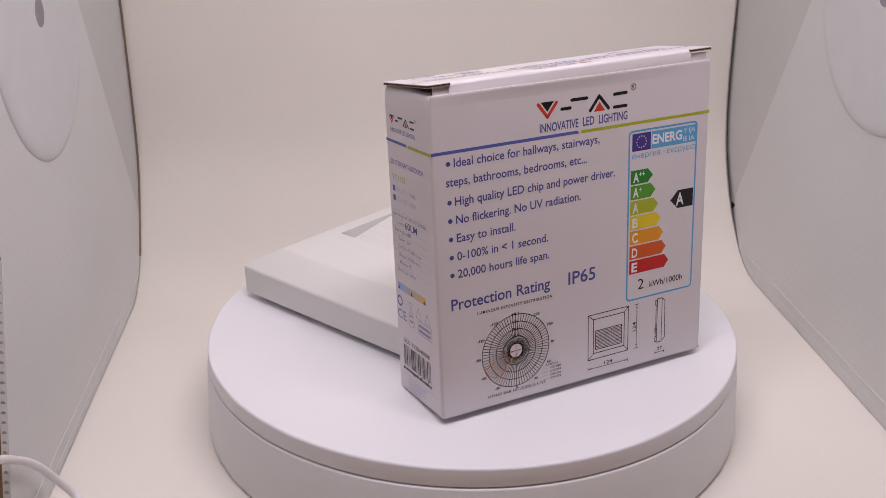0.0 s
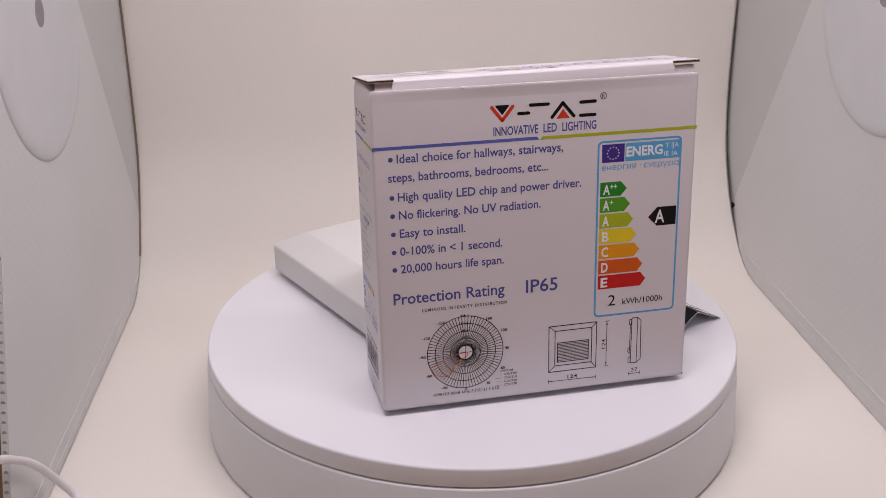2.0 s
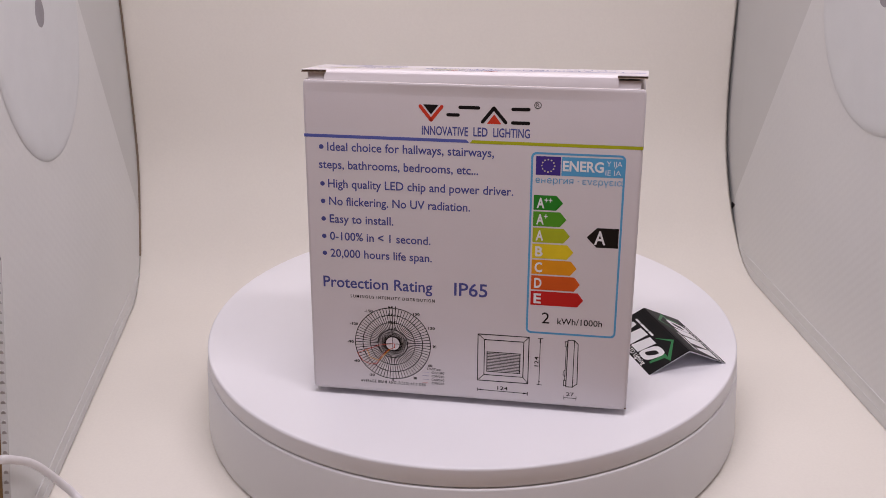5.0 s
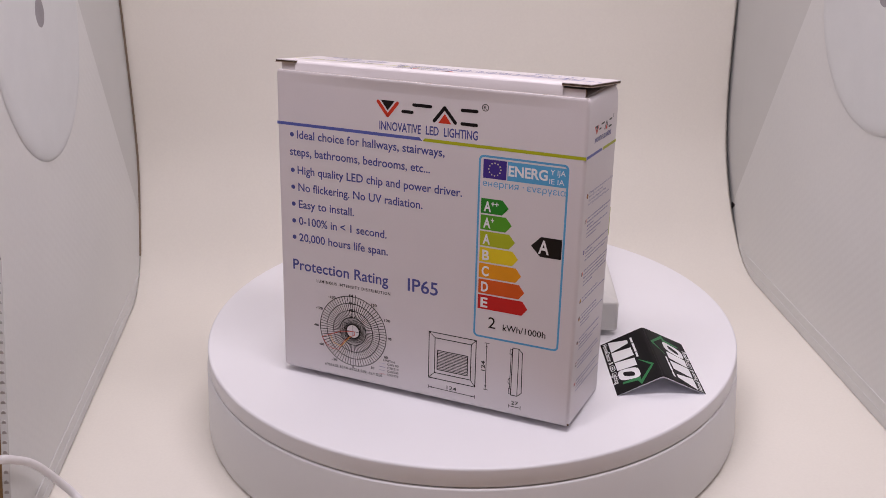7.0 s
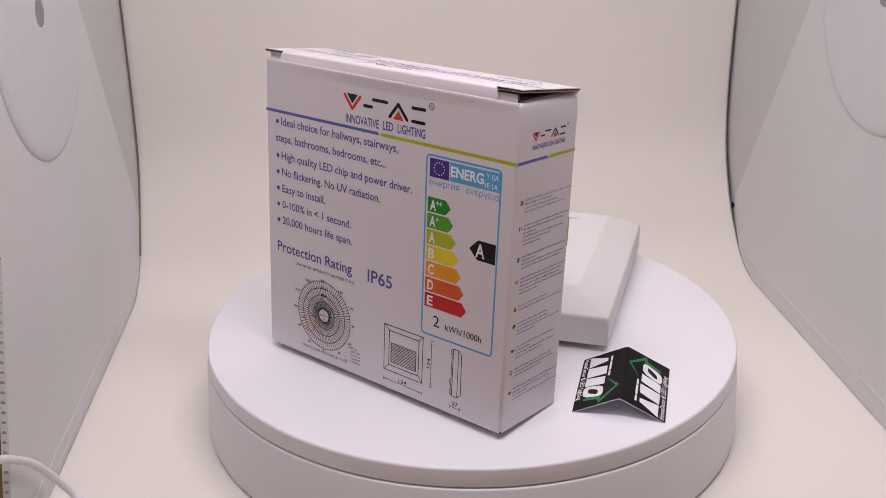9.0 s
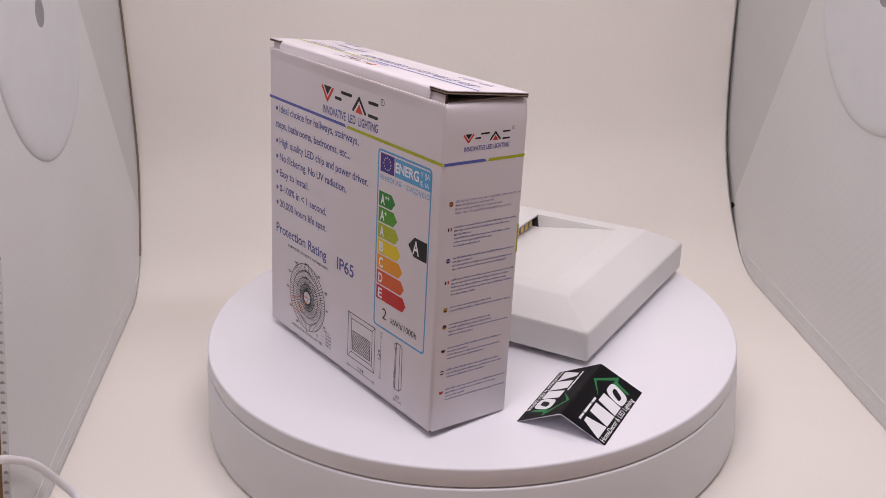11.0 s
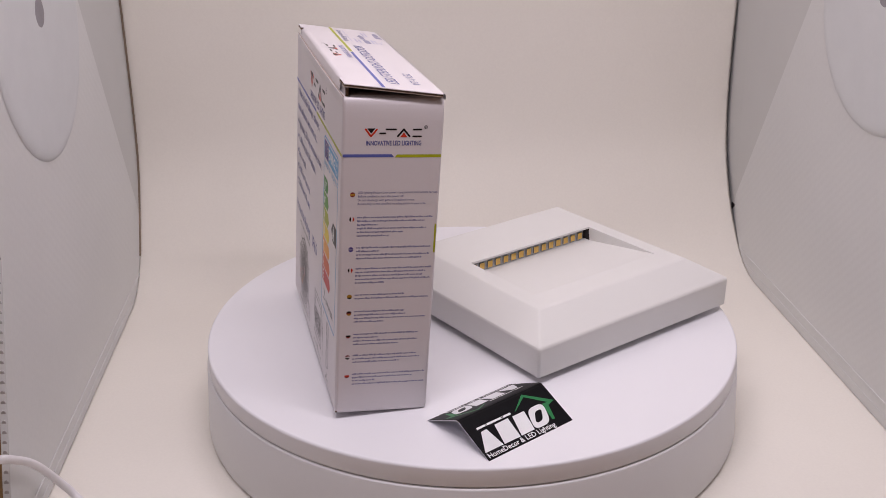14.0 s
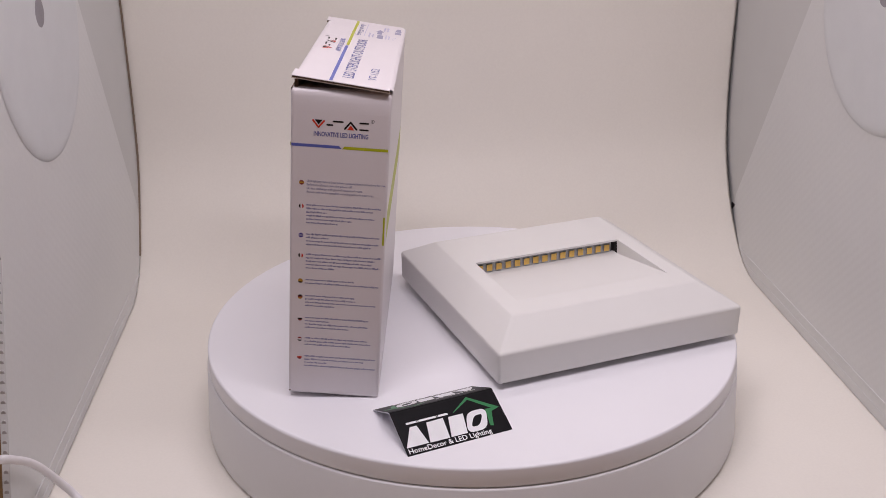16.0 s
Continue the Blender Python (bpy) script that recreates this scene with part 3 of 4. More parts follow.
    words("2", f, 96.6, 36.5, 3.1, 4.7, INK_BLACK, lab, 0.0)
    words("kWh/1000h", f, 102.9, 36.5, 17.9, 2.6, INK_BLACK, lab, 0.008)


def print_right(body):
    f = right_face
    rng = random.Random(5)
    brand_mark(f, 8.3, 117.2, 21.9, body)
    words("INNOVATIVE LED LIGHTING", f, 9.0, 114.2, 21.0, 1.75, INK_BLUE, body, 0.022)
    band(f, 0.4, 19.6, 37.9, 109.6, 1.15, body)
    heights = [94.9, 85.0, 72.6, 63.8, 52.6, 45.4, 35.4, 25.9, 17.4]
    rows = [(31.0, 17.8, 22.0, 26.5), (29.5, 26.4, 8.0, 27.0, 18.0, 12.4), (29.5, 9.0, 29.0, 26.0), (30.5, 27.8, 26.8, 29.9, 11.5), (19.8, 29.7), (20.2, 20.7, 29.2, 12.0), (26.3, 10.0, 26.0, 18.2), (26.0, 27.5, 19.0), (29.8, 24.8, 9.5, 30.0)]
    # three bands to a flag, upright (True) or level; None leaves the white board bare
    flags = [(False, INK_DARKRED, INK_AMBER, INK_DARKRED), (True, INK_BLACK, None, INK_RED), (False, INK_FLAG, INK_GREY, INK_FLAG), (True, INK_BLACK, None, INK_RED), (False, INK_AMBER, INK_AMBER, INK_BLACK),
             (False, INK_BLACK, INK_DARKRED, INK_AMBER), (False, None, INK_BLACK, INK_DARKRED), (False, INK_DARKRED, None, INK_BLACK), (False, None, INK_RED, INK_DARKRED)]
    for h, ws, (upright, *bands) in zip(heights, rows, flags):
        r = 0.98
        for k, m in enumerate(bands):
            if m is None:
                continue
            c0, c1 = -r + 2 * r * k / 3, -r + 2 * r * (k + 1) / 3
            along = np.linspace(c0, c1, 7)
            pts = [(c, math.sqrt(max(0.0, r * r - c * c))) for c in along] + [(c, -math.sqrt(max(0.0, r * r - c * c))) for c in along[::-1]]
            pts = [p for p, before in zip(pts, [None] + pts) if before is None or math.hypot(p[0] - before[0], p[1] - before[1]) > 1e-4]
            if math.hypot(pts[0][0] - pts[-1][0], pts[0][1] - pts[-1][1]) < 1e-4:
                pts.pop()
            bm = bmesh.new()
            poly(bm, f, [(4.55 + (c if upright else w), h + (w if upright else -c)) for c, w in pts])
            part("flag_band", bm, m, body)
        if h == heights[0]:
            for i, line in enumerate(("LED lighting Fixture Low power consumption, Instructions for use.", "Before installation, turn the power off.", "Do not discharge with general household waste.", "Return only to the specified recycling points in your area.")):
                words(line, f, 6.6, h + 0.38 - 1.5 * i, ws[i], 0.86, INK_SMALL, body, 0.012)
            continue
        bm = bmesh.new()
        text_bars(bm, f, 6.6, h + 0.42, ws, 1.5, 0.54, rng)
        tagged(part("small_print", bm, INK_SMALL, body), kind="stuff")
    bm = bmesh.new()
    rect(bm, lambda x, y: Vector((BW - x * MM, BD + 0.00004, y * MM)), 0.6, 71.0, 131.0, 83.6)
    rect(bm, f, 37.1, 70.5, 37.8, 82.5)
    part("lime_panel", bm, INK_LIME, body, "lime printed panel on the back")


def print_left(body):
    f = left_face
    rng = random.Random(9)
    X = lambda d: BD * 1000 - d
    brand_mark(f, X(34.6), 117.2, 21.9, body)
    words("INNOVATIVE LED LIGHTING", f, X(33.6), 113.9, 21.0, 1.75, INK_BAND, body, 0.008)
    band(f, 0.4, 18.6, 38.0, 109.5, 1.15, body)
    words("LED STEPLIGHT-OUTDOOR", f, X(36.0), 100.6, 29.0, 2.0, INK_BAND, body, 0.004)
    words("VT-1152", f, X(34.5), 94.4, 11.5, 2.1, INK_LIME, body, 0.0)
    for i, (y, line) in enumerate(((89.4, "SKU:1321 / 3000K"), (85.4, "SKU:1320 / 4000K"))):
        bm = bmesh.new()
        rect(bm, f, X(34.6), y, X(32.4), y + 2.4)
        part("colour_box", bm, INK_BAND if i == 0 else INK_BLUE, body)
        words(line, f, X(31.0), y + 0.3, 16.6, 1.8, INK_PALE, body, 0.004)
    for i, (line, d, w) in enumerate((("Input voltage: AC 200-240V, 50/60Hz", 36.0, 29.0), ("Lumens:", 32.0, 6.0), ("Beam Angle:", 35.0, 9.6), ("Power: 2W", 31.4, 10.2), ("On/Off: >15,000 times", 32.4, 20.0), ("Lifespan: 20,000 Hours", 32.2, 19.0), ("Material: PC", 31.8, 10.6), ("Body Color: White", 34.0, 16.0))):
        y = 79.2 - i * 3.42
        words(line, f, X(d), y, w, 1.6, INK_GREY, body, 0.004)
        bm = bmesh.new()
        rect(bm, f, X(36.8), y + 2.15, X(4.6), y + 2.28)
        part("ruled_line", bm, INK_PALE, body)
        if i == 2:
            bm = bmesh.new()
            text_bars(bm, f, X(24.6), y, (4.0,), 1.5, 1.2, rng)
            tagged(part("small_print", bm, INK_GREY, body), kind="stuff")
    words("60LM", f, X(25.4), 75.2, 10.6, 2.8, INK_BLUE, body, 0.01)
    for i in range(8):
        bm = bmesh.new()
        rect(bm, f, X(35.0 - i * 3.1), 46.6, X(31.9 - i * 3.1), 49.9)
        t = i / 7
        part("colour_step", bm, ink("warmth_ink", (0.28 + 0.45 * t, 0.40 + 0.08 * t, 0.75 - 0.65 * t)), body)
    bm = bmesh.new()
    for d in (34.0, 22.5, 11.5):
        poly(bm, lambda x, yy: f(x, yy) + Vector((-0.00003, 0, 0)), [(X(d) - 0.8, 46.9), (X(d) + 0.8, 46.9), (X(d), 48.9)])
    part("scale_mark", bm, INK_BLACK, body)
    bm = bmesh.new()
    ring(bm, f, X(34.0), 41.5, 2.0, 0.9, 20)
    part("round_symbol", bm, INK_BAND, body)
    bm = bmesh.new()
    stroke(bm, f, [(X(26.0), 43.4), (X(22.4), 43.4), (X(25.6), 38.8), (X(22.6), 38.8), (X(26.0), 43.4)], 0.25)
    rect(bm, f, X(26.2), 37.4, X(22.2), 37.9)
    for d in (17.2, 9.6):
        stroke(bm, f, [(X(d), 43.2), (X(d - 2.4), 38.6), (X(d + 2.4), 38.6)], 0.3, True)
    part("recycling_symbol", bm, INK_GREY, body)
    words("CE", f, X(36.6), 33.6, 8.0, 4.0, INK_BAND, body, 0.0)
    bm = bmesh.new()
    ring(bm, f, X(24.0), 35.0, 2.5, 0.3, 24)
    rect(bm, f, X(25.6), 34.6, X(22.4), 35.6)
    for y0 in (33.0, 35.2):
        rect(bm, f, X(17.6), y0, X(7.4), y0 + 1.4)
    stroke(bm, f, [(X(18.0), 32.2), (X(6.4), 32.2), (X(6.4), 37.8), (X(18.0), 37.8)], 0.3, True)
    part("stamp", bm, INK_GREY, body)
    bm = bmesh.new()
    x = X(33.0)
    while x < X(8.6):
        w = rng.choice((0.25, 0.4, 0.6, 0.8))
        rect(bm, f, x, 12.6, x + w, 22.2)
        x += w + rng.choice((0.25, 0.4, 0.6))
    text_bars(bm, f, X(34.0), 10.4, (25.5,), 1.5, 1.5, rng)
    tagged(part("barcode", bm, INK_BLACK, body, "black barcode"), kind="stuff")
    words("SKU 1320/4000K", f, X(32.4), 23.4, 24.0, 1.9, INK_BLACK, body, 0.01)
    bm = bmesh.new()
    rect(bm, f, X(37.0), 8.4, X(3.5), 8.6)
    text_bars(bm, f, X(30.0), 6.6, (17.0, 15.0, 16.0, 10.0), 1.5, 0.7, rng)
    tagged(part("small_print", bm, INK_PALE, body), kind="stuff")


def print_lid(lid):
    f = lambda x, y: lid_face(x, y - 0.4)
    rng = random.Random(3)
    brand_mark(f, 56.2, 29.2, 26.0, lid)
    words("INNOVATIVE LED LIGHTING", f, 55.4, 25.5, 27.8, 2.2, INK_BAND, lid, 0.006)
    band(f, 0.3, 69.4, 132.0, 23.2, 1.3, lid)
    words("LED STEPLIGHT-OUTDOOR", f, 8.6, 16.0, 78.9, 4.2, INK_BLUE, lid, 0.006)
    words("VT-1152", f, 10.4, 7.1, 21.0, 3.3, INK_BLUE, lid, 0.0)
    words("Energy saving", f, 97.2, 20.2, 28.4, 2.4, INK_BLUE, lid, 0.0)
    bm = bmesh.new()
    rect(bm, f, 97.6, 18.3, 127.0, 18.6)
    text_bars(bm, f, 97.0, 15.9, (9.5, 8.0), 1.6, 0.7, rng)
    text_bars(bm, f, 96.6, 8.2, (10.0, 8.5), 1.5, 0.7, rng)
    text_bars(bm, f, 115.4, 9.6, (10.0, 10.0), 1.5, 0.8, rng)
    stroke(bm, f, [(97.0, 5.2), (98.6, 4.6), (100.2, 5.8), (101.6, 4.2), (103.0, 4.0)], 0.35)
    tagged(part("small_print", bm, INK_PALE, lid), kind="stuff")
    for shape in ([(95.8, 9.8), (104.6, 9.8), (104.6, 12.6), (95.8, 12.6)], [(106.0, 10.8), (112.6, 10.8), (112.6, 9.9), (117.8, 11.9), (112.6, 13.9), (112.6, 13.0), (106.0, 13.0)], [(112.2, 1.9), (117.4, 1.9), (117.4, 4.9), (112.2, 4.9)], [(118.6, 1.9), (126.0, 2.4), (126.0, 4.3), (118.6, 4.9)]):
        bm = bmesh.new()
        poly(bm, f, shape)
        # blue marks set in grey: the lid's washing-out gloss put into their colour
        part("pictogram", bm, INK_GREY, lid)


def carton():
    c = thing("carton", Matrix(), "white printed cardboard product carton leaning slightly back", "box")
    # tube with rounded upright edges and board thickness
    bm = bmesh.new()
    th = 0.0016

    def ringpts(inset, r):
        return [(px, py) for px, py in rounded(inset, inset, BW - inset, BD - inset, r, 4)]
    levels = [(0.0010, 0.0, 0.0016, 0), (0.0002, 0.0006, 0.0014, 0), (0.0, 0.0018, 0.0013, 0), (0.0, 0.045, 0.0013, 0), (0.0, 0.09, 0.0013, 0), (0.0, SIDE_H - 0.0085, 0.0013, 0), (0.0, SIDE_H - 0.0050, 0.0013, 0.0002), (0.0, SIDE_H - 0.0029, 0.0013, 0.0006), (0.0, SIDE_H - 0.0015, 0.0013, 0.0012), (0.0002, SIDE_H - 0.0005, 0.0013, 0.0019), (0.0006, SIDE_H, 0.0012, 0.0027)]
    rings = []
    for inset, z, r, roll in levels:
        row = []
        for px, py in ringpts(inset, r):
            px += (px - BW / 2) / (BW / 2) * (FLARE * py / BD - 0.75 * roll * min(1.0, max(0.0, py - 0.0004) / 0.005))
            row.append(bm.verts.new((px, py, z)))
        rings.append(row)
    n = len(rings[0])
    for a, b in zip(rings, rings[1:]):
        for i in range(n):
            bm.faces.new((a[i], a[(i + 1) % n], b[(i + 1) % n], b[i]))
    bm.faces.new(rings[0][::-1])
    inner = [[bm.verts.new((px, py, z)) for px, py in rounded(th + 0.0022, th, BW - th - 0.0022, BD - th, 0.0006, 4)] for z in (SIDE_H - 0.0002, 0.10)]
    for a, b, m in ((rings[-1], inner[0], 0), (inner[0], inner[1], 2)):
        for i in range(n):
            bm.faces.new((a[i], a[(i + 1) % n], b[(i + 1) % n], b[i])).material_index = m
    bm.faces.new(inner[1]).material_index = 2
    body = part("body", bm, [CARD, KRAFT, INSIDE], c, smooth=False)
    for p in body.data.polygons:
        p.use_smooth = len(p.vertices) == 4 and p.area < 0.0002
    # lid with rounded front fold, ears at both ends and a tuck strip below
    q = [(-0.0003, 0.0002), (0.0092, 0.0002), (0.0092, 0.0030), (BW - 0.0108, 0.0030), (BW - 0.0108, 0.0002), (BW + 0.0001, 0.0002), (BW + 0.0015, BD - 0.0010), (-0.0013, BD - 0.0010)]
    cx, cd = BW / 2, BD / 2
    layers = []
    for z0, z1, inset in ((-0.00028, 0.0, 0.0), (-0.00095, -0.00030, 0.00022), (-0.00120, -0.00097, 0.00002)):
        bm = bmesh.new()
        p = [(x - inset * (1 if x > cx else -1), d - inset * (1 if d > cd else -1)) for x, d in q]
        lo = [bm.verts.new((x, d, lid_height(d, x) + z0)) for x, d in p]
        hi = [bm.verts.new((x, d, lid_height(d, x) + z1)) for x, d in p]
        bm.faces.new(hi)
        bm.faces.new(lo[::-1])
        for i in range(8):
            j = (i + 1) % 8
            bm.faces.new((lo[i], lo[j], hi[j], hi[i]))
        layers.append(bm)
    lid = part("lid", layers[0], CARD, c, "loosely closed lid with brown cut edges")
    part("corrugated_core", layers[1], KRAFT, lid, "dark brown corrugated core")
    part("under_liner", layers[2], LINER, lid, "tan paper liner")
    # rear hinge fold
    bm = bmesh.new()
    arc = [(BD - 0.0012, LID_R + 0.0001), (BD - 0.0005, LID_R - 0.0001), (BD + 0.0002, LID_R - 0.0006), (BD + 0.0004, LID_R - 0.0014), (BD + 0.0002, SIDE_H - 0.001)]
    rows = [[bm.verts.new((x, d, z - (0.0011 * (1 - x / BW) if z > LID_R - 0.001 else 0))) for d, z in arc] for x in (0.0004, BW - 0.0004)]
    for i in range(len(arc) - 1):
        bm.faces.new((rows[0][i], rows[0][i + 1], rows[1][i + 1], rows[1][i]))
    part("hinge_fold", bm, CARD, c, smooth=True)
    # front fold and tuck strip
    bm = bmesh.new()
    zf = lid_height(0.0032)
    arc = [(0.0034, zf + 0.00002), (0.0027, zf + 0.00005)] + [(0.0023 - 0.0017 * math.sin(a), zf - 0.0017 + 0.0017 * math.cos(a)) for a in np.linspace(0.12, 1.18, 10)] + [(0.00052, FRONT_H + 0.0019), (0.00034, FRONT_H + 0.0007), (0.00036, FRONT_H - 0.0004), (0.0007, FRONT_H - 0.004)]
    rows = [[bm.verts.new((x, d, z - (0.0011 * (1 - x / BW) if z > FRONT_H + 0.001 else 0))) for d, z in arc] for x in (0.0088, 0.03, 0.05, 0.07, 0.09, 0.11, BW - 0.0105)]
    for a, b in zip(rows, rows[1:]):
        for i in range(len(arc) - 1):
            bm.faces.new((a[i], a[i + 1], b[i + 1], b[i]))
    part("tuck_fold", bm, CARD, c, "rounded white tuck fold of the lid", smooth=True)
    # top of the front panel, bowed forward, with its brown cut edge
    bm = bmesh.new()
    n_x, rows = 36, []
    for k in range(n_x + 1):
        u = k / n_x
        x = 0.0009 + (BW - 0.0018) * u
        bow = 0.0006 * math.sin(math.pi * u) ** 0.8 + 0.00004 * math.sin(23 * u) * math.sin(math.pi * u)
        wave = 0.00004 * math.sin(31 * u + 1.0) * math.sin(math.pi * u)
        row = []
        for z, share, inner_off in ((SIDE_H - 0.0062, -0.08, 0), (SIDE_H - 0.0046, 0.06, 0), (SIDE_H - 0.0028, 0.34, 0), (SIDE_H - 0.0012, 0.72, 0), (SIDE_H - 0.0001, 1.0, 0.00004), (SIDE_H + 0.0001, 1.0, 0.0002), (SIDE_H + 0.0001, 1.0, 0.00055), (SIDE_H - 0.0010, 0.80, 0.0006), (SIDE_H - 0.0062, -0.05, 0.0006)):
            row.append(bm.verts.new((x, 0.00002 - bow * share - 0.00010 * share + inner_off, z + (wave if z > SIDE_H - 0.002 else 0))))
        rows.append(row)
    for a, b in zip(rows, rows[1:]):
        for i in range(8):
            bm.faces.new((a[i], a[i + 1], b[i + 1], b[i])).material_index = 1 if i in (5, 6) else 0
    part("front_lip", bm, [CARD, LINER], c, "bowed top of the front panel with a brown cut edge", smooth=True)
    for x, z, w in ((0.0353, SIDE_H - 0.0004, 0.0008),):
        bm = bmesh.new()
        bmesh.ops.create_icosphere(bm, subdivisions=1, radius=1.0)
        for v in bm.verts:
            v.co = Vector((x + v.co.x * w, -0.00050 + v.co.y * 0.0002, z + v.co.z * 0.00028 + v.co.x * 0.0001))
        part("torn_nick", bm, CARD, c, "small torn nick in the white paper")
    bm = box_bm(0.0022, BW - 0.0022, 0.0011, 0.0023, 0.105, LID_F - 0.0022)
    flap = part("tuck_flap", bm, [CARD, KRAFT], c)
    for p in flap.data.polygons:
        p.material_index = 1 if abs(p.normal.x) > 0.9 else 0
    # dust flaps under the lid, folded in from the sides
    for xa, xb in ((0.0020, 0.045), (BW - 0.045, BW - 0.0020)):
        bm = bmesh.new()
        edge = xa < 0.01
        hx, fx = (xa, xb) if edge else (xb, xa)
        pts = [(hx, 0.0030, SIDE_H + 0.0003), (hx, BD - 0.0020, SIDE_H + 0.0003), (fx, BD - 0.004, SIDE_H - 0.003), (fx, 0.005, SIDE_H - 0.003)]
        v = [bm.verts.new(p) for p in pts]
        w = [bm.verts.new((p[0], p[1], p[2] - 0.0012)) for p in pts]
        bm.faces.new(v)
        bm.faces.new(w[::-1])
        for i in range(4):
            j = (i + 1) % 4
            bm.faces.new((v[i], v[j], w[j], w[i]))
        part("dust_flap", bm, CARD, c)
    for x, d, z in ((BW - 0.0004, 0.0006, 0.0009), (BW - 0.0001, BD - 0.0010, 0.0010)):
        bm = bmesh.new()
        bmesh.ops.create_icosphere(bm, subdivisions=1, radius=0.0006)
        for v in bm.verts:
            v.co = Vector((x + v.co.x * 0.9, d + v.co.y * 0.8, z + v.co.z * 0.7))
        part("worn_corner", bm, KRAFT, c, "scuffed brown corner")
    print_front(body)
    print_right(body)
    print_left(body)
    print_lid(lid)
    return c


# ---- the step light ----
def step_light():
    """A square white fitting lying on its back, with a sloping recess lit by a row of diodes."""
    s = thing("step_light", Matrix(), "square white step light fitting lying on its back", "wall light")
    h, zb, zt, zp = 0.0622, 0.0034, 0.0176, 0.0265
    px0, px1, py = -0.0475, 0.0455, 0.0480
    rx0, rx1, ry = -0.0140, 0.0330, 0.0400
    zr = 0.0192
    bm = bmesh.new()
    sq = lambda a, b, c, d, z: [bm.verts.new(p) for p in ((a, c, z), (b, c, z), (b, d, z), (a, d, z))]
    bend = 4

    def loop(x0, x1, y0, y1, r, z):
        return [bm.verts.new((x, y, z)) for x, y in rounded(x0, y0, x1, y1, r, bend)]

    def outer(inset, z, r):
        return loop(-h + inset, h - inset, -h + inset, h - inset, r, z)

    def sloped(f, sink, r):
        mixed = lambda a, b: a + (b - a) * f
        return loop(mixed(-h, px0), mixed(h, px1), mixed(-h, -py), mixed(h, py), r, mixed(zt, zp) - sink)
    # softly rounded skirt, chamfer and raised field
    skirt = [outer(0.0005, zb, 0.0011), outer(0.00015, zb + 0.0004, 0.0012), outer(0.0, zt - 0.0009, 0.0012), outer(0.00012, zt - 0.0004, 0.0012), sloped(0.024, 0.0001, 0.0011), sloped(0.065, 0.0, 0.0010), sloped(0.95, 0.0, 0.0010), sloped(1.0, 0.00015, 0.0009), loop(px0 + 0.0012, px1 - 0.0012, -py + 0.0012, py - 0.0012, 0.0008, zp)]
    count = len(skirt[0])
    for a, b in zip(skirt, skirt[1:]):
        for i in range(count):
            j = (i + 1) % count
            bm.faces.new((a[i], a[j], b[j], b[i]))
    bm.faces.new(skirt[0][::-1])
    r3 = sq(rx0, rx1, -ry, ry, zp)
    field, middle = skirt[-1], bend // 2
    inner = [r3[2], r3[3], r3[0], r3[1]]
    for q in range(4):
        first = q * (bend + 1) + middle
        bm.faces.new([field[(first + k) % count] for k in range(bend + 2)] + [inner[(q + 1) % 4], inner[q]])
    # recess: upright back wall, stepped ramp, triangular cheeks
    steps = 7
    ux = rx0 - 0.0031
    prof = []
    for i in range(steps):
        xa = rx0 + 0.001 + (rx1 - rx0 - 0.001) * i / steps
        xb = rx0 + 0.001 + (rx1 - rx0 - 0.001) * (i + 1) / steps
        za = zr + (zp - zr) * i / steps
        zb2 = zr + (zp - zr) * (i + 1) / steps
        prof += [(xa, za), (xb - 0.00025, zb2 - 0.00010)]
    prof = [(rx0, zp - 0.0010), (ux, zp - 0.0012), (ux, zr)] + prof
    la = [bm.verts.new((x, -ry, z)) for x, z in prof]
    lb = [bm.verts.new((x, ry, z)) for x, z in prof]
    # recess shade put into colour: black lip underside, back wall and pocket ends
    for i in range(len(prof) - 1):
        bm.faces.new((la[i], la[i + 1], lb[i + 1], lb[i])).material_index = 1 if i < 2 else 0
    bm.faces.new((la[-1], r3[1], r3[2], lb[-1]))
    bm.faces.new((r3[0], la[0], lb[0], r3[3]))
    for top, rail, far in ((r3[0], la, r3[1]), (r3[3], lb, r3[2])):
        bm.faces.new([top] + rail[:4]).material_index = 1
        bm.faces.new([top] + rail[3:] + [far])
    body = part("housing", bm, [HOUSING, GAP], s, "white powder-coated square housing")
    for p in body.data.polygons:
        p.use_smooth = len(p.vertices) == 4 and p.area < 0.00030 and p.material_index == 0 and abs(p.center.x - 0.01) > 0.0245
    bm = box_bm(-0.0555, 0.0555, -0.0555, 0.0555, 0.0, zb + 0.0004)
    bevel(part("backplate", bm, BACKPLATE, s, "dark recessed mounting plate"), 0.0008)
    # diode strip on the recess's upright wall
    strip = part("diode_strip", box_bm(ux - 0.0001, ux + 0.0007, -ry + 0.0002, ry - 0.0020, zr + 0.0001, zp - 0.0013), PCB, s, "grey circuit board strip")
    n = 15
    shared = None
    for i in range(n):
        y = -0.0367 + 0.00514 * i
        if shared is None:
            bm = bmesh.new()
            # grey package whose face steps in to an amber window
            front = add_box(bm, 0, 0.0009, -0.0016, 0.0016, -0.0018, 0.0018, 0)["x1"]
            bmesh.ops.inset_region(bm, faces=[front], thickness=0.00055, depth=0.0)
            bmesh.ops.inset_region(bm, faces=[front], thickness=0.00012, depth=-0.00015)
            front.material_index = 1
            shared = mesh_of("diode", bm, LED_BODY, PHOSPHOR)
        d = new("diode", shared)
        d.parent = strip
        d.location = (ux + 0.0007, y, (zr + zp) / 2 - 0.0010)
    return s


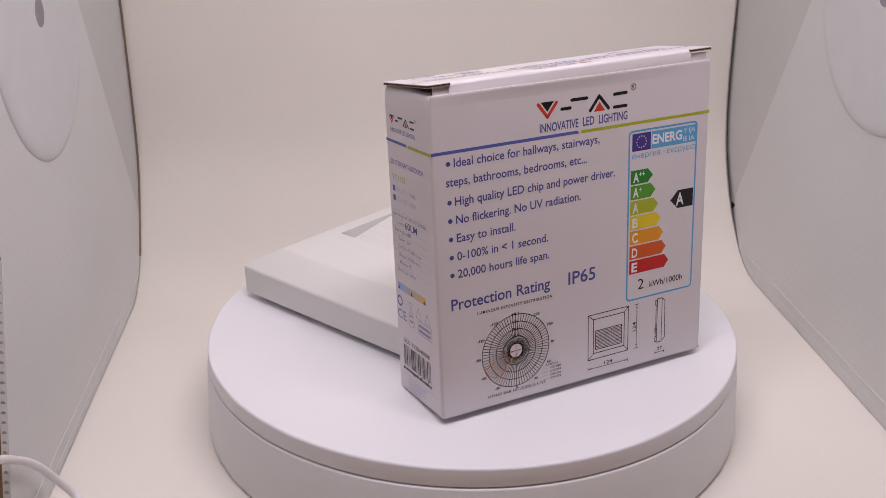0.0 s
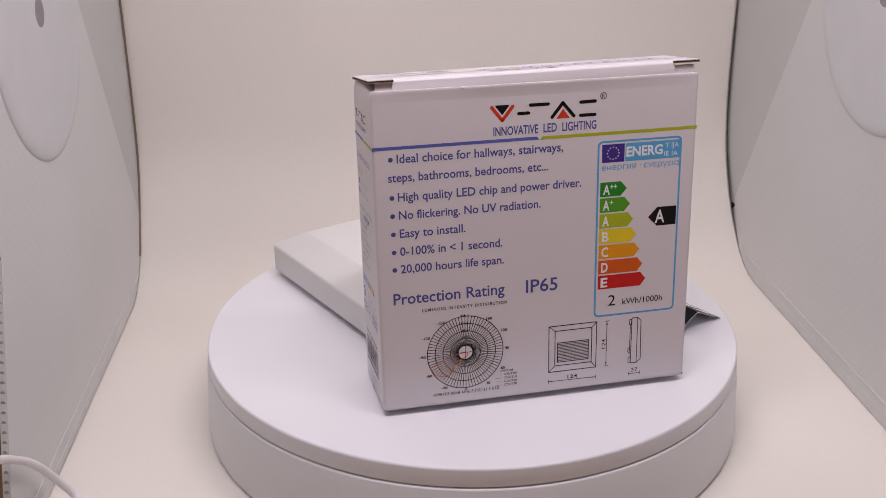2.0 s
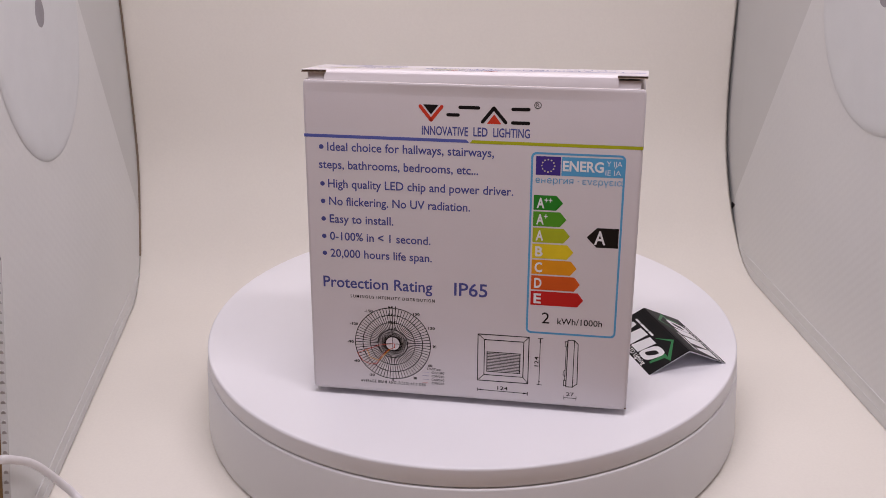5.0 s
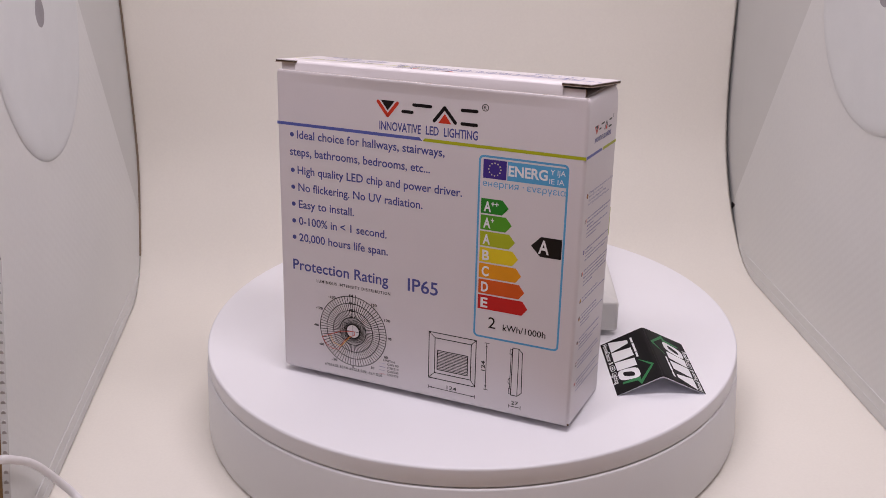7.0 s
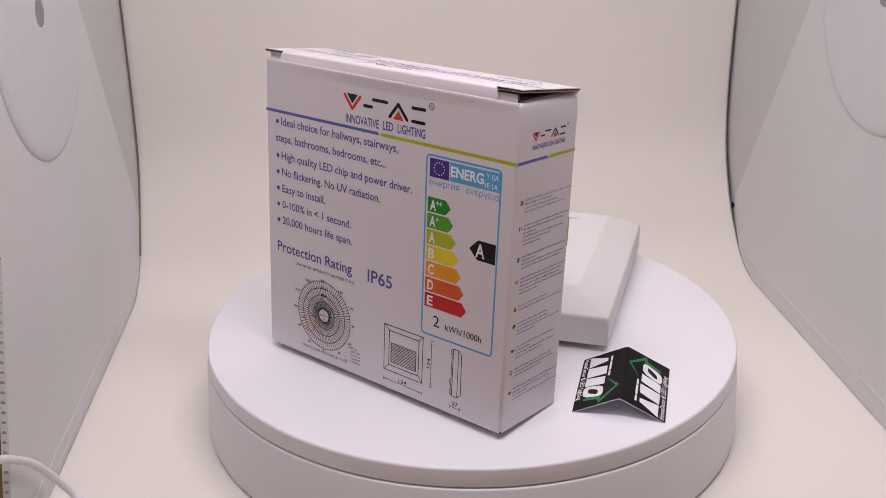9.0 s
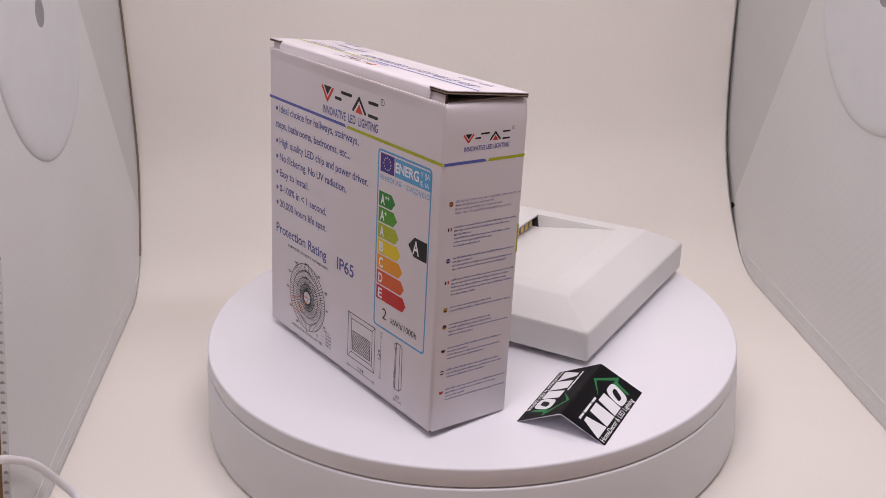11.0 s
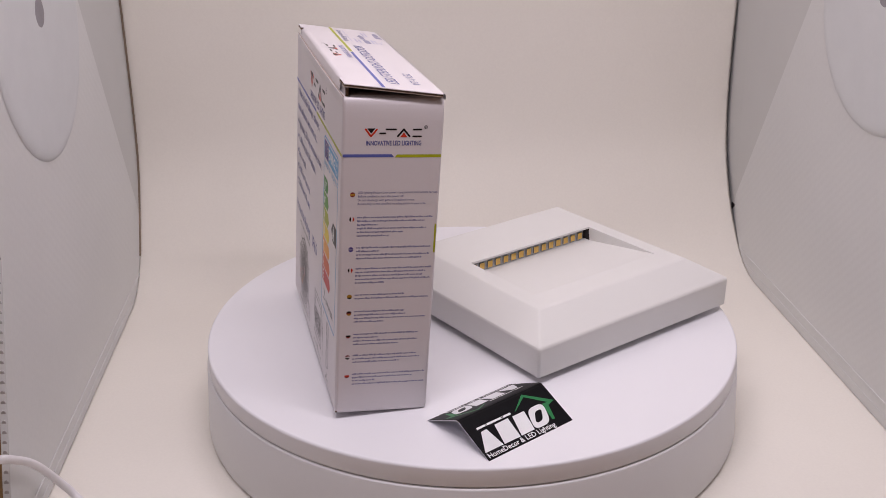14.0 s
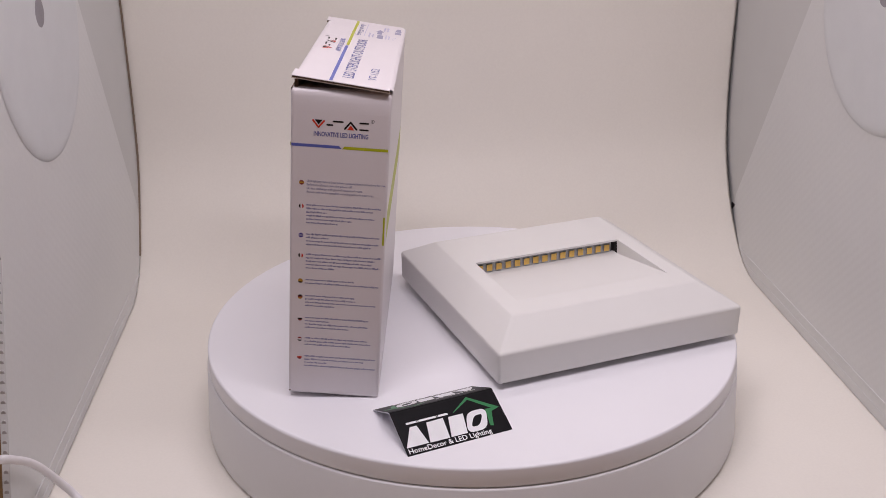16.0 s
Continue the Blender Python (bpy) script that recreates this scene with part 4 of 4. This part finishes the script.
# ---- the folded card ----
def folded_card():
    c = thing("folded_card", Matrix(), "black folded business card with white and green print", "card")
    L, half, top, t = 0.0459, 0.01905, 0.0093, 0.0004
    # local: y along the fold, x across, right leaf on +x
    knee = top * (1 - 0.0012 / half)
    prof_out = [(-half, 0.0), (-0.0012, knee), (0.0, top - 0.0002), (0.0012, knee), (half, 0.0)]
    prof_in = [(-half + t * 0.9, 0.0), (-0.001, knee - 0.0004), (0.0, top - 0.0007), (0.001, knee - 0.0004), (half - t * 0.9, 0.0)]
    bm = bmesh.new()
    o = [[bm.verts.new((x, y, z)) for x, z in prof_out] for y in (0, L)]
    i_ = [[bm.verts.new((x, y, z)) for x, z in prof_in] for y in (0, L)]
    for k in range(4):
        bm.faces.new((o[0][k], o[0][k + 1], o[1][k + 1], o[1][k])).material_index = 0
        bm.faces.new((i_[0][k], i_[1][k], i_[1][k + 1], i_[0][k + 1])).material_index = 1
        for e in (0, 1):
            bm.faces.new((o[e][k], o[e][k + 1], i_[e][k + 1], i_[e][k])).material_index = 1
    for k in (0, 4):
        bm.faces.new((o[0][k], o[1][k], i_[1][k], i_[0][k])).material_index = 1
    leaf = part("card_sheet", bm, [BLACK_CARD, CARD_WHITE], c)
    slope = math.hypot(half, top) * 1000
    ca, sa = half / math.hypot(half, top), top / math.hypot(half, top)
    for side in (1, -1):
        def face(x, y, side=side):
            # x reads along the fold, y climbs from the base edge to the fold
            k = y * MM
            return Vector((side * (half - k * ca) + side * sa * 0.00004, x * MM if side > 0 else L - x * MM, k * sa + ca * 0.00004))
        l = L * 1000
        q = lambda u, v: (u * l, v * slope)
        bm = bmesh.new()
        f2 = lambda u, v: face(*q(u, v))
        # the name as plain white blocks
        for quad in ([(0.021, 0.172), (0.228, 0.172), (0.185, 0.590), (0.120, 0.585)], [(0.240, 0.168), (0.426, 0.164), (0.440, 0.610), (0.280, 0.600)], [(0.440, 0.168), (0.596, 0.168), (0.632, 0.600), (0.490, 0.600)]):
            poly(bm, f2, quad)
            part("name_block", bm, INK_WHITE, leaf)
            bm = bmesh.new()
        n = 28
        oval = lambda a, k: (math.copysign(abs(math.cos(a)) ** 0.6, math.cos(a)) * k, math.copysign(abs(math.sin(a)) ** 0.6, math.sin(a)) * k)
        skew = lambda p, ru, rv: (0.727 + ru * p[0] + 0.035 * p[1], 0.378 + rv * p[1])
        turns = np.linspace(0, 2 * math.pi, n, endpoint=False)
        rr = [skew(oval(a, 1.0), 0.100, 0.225) for a in turns]
        ri = [skew(oval(a, 1.0), 0.043, 0.115) for a in turns]
        for k in range(n):
            poly(bm, f2, [rr[k], rr[(k + 1) % n], ri[(k + 1) % n], ri[k]])
        part("name_ring", bm, INK_WHITE, leaf)
        bm = bmesh.new()
        for a, b in ((0.102, 0.198), (0.206, 0.212), (0.220, 0.385), (0.393, 0.399), (0.407, 0.498)):
            rect(bm, f2, a, 0.650, b, 0.695)
        part("small_bars", bm, INK_WHITE, leaf)
        words("HomeDecor & LED Lighting", face, 0.026 * l, 0.042 * slope, 0.785 * l, 0.10 * slope, INK_WHITE, leaf, 0.015)
        bm = bmesh.new()
        poly(bm, f2, [(0.546, 0.664), (0.727, 0.933), (0.728, 0.866), (0.556, 0.664)])
        poly(bm, f2, [(0.727, 0.933), (0.981, 0.548), (0.906, 0.566), (0.728, 0.866)])
        poly(bm, f2, [(0.981, 0.548), (0.896, 0.500), (0.846, 0.576), (0.906, 0.566)])
        poly(bm, f2, [(0.846, 0.576), (0.823, 0.203), (0.853, 0.185), (0.896, 0.500)])
        part("house_outline", bm, INK_GREEN, leaf)
    return c


# ---- what turns ----
RATE, EASE = -7.3245, -0.00213


def angle(t):
    return RATE * (t - 3.5) + EASE * (t - 3.5) ** 2


backdrop_sheet()
edge_shade_strip()
tent()
room()
power_cable()
dark_tab()
platter_part = turntable()
carton_thing = carton()
light_thing = step_light()
card_thing = folded_card()

CARTON_AT = pose(-0.05321, -0.08378, 0, 0, 0, 3.33284) @ pose(0, BD, 0, -4.14925, 0, 0) @ pose(0, -BD, 0)
LIGHT_AT = pose(-0.01297, 0.04312, 0, 0, 0, 25.30)
CARD_AT = pose(0.1041, -0.02985, 0, 0, 0, 28.2)


def motions():
    """Everything on the platter turns with it."""
    times = [i * 0.5 for i in range(33)]
    for ob, at in ((carton_thing, CARTON_AT), (light_thing, LIGHT_AT), (card_thing, CARD_AT)):
        walk(ob, [(t, pose(0, 0, 0, 0, 0, angle(t)) @ at) for t in times])
    walk(platter_part, [(t, pose(0, 0, -FLOOR_Z, 0, 0, angle(t))) for t in times])


motions()
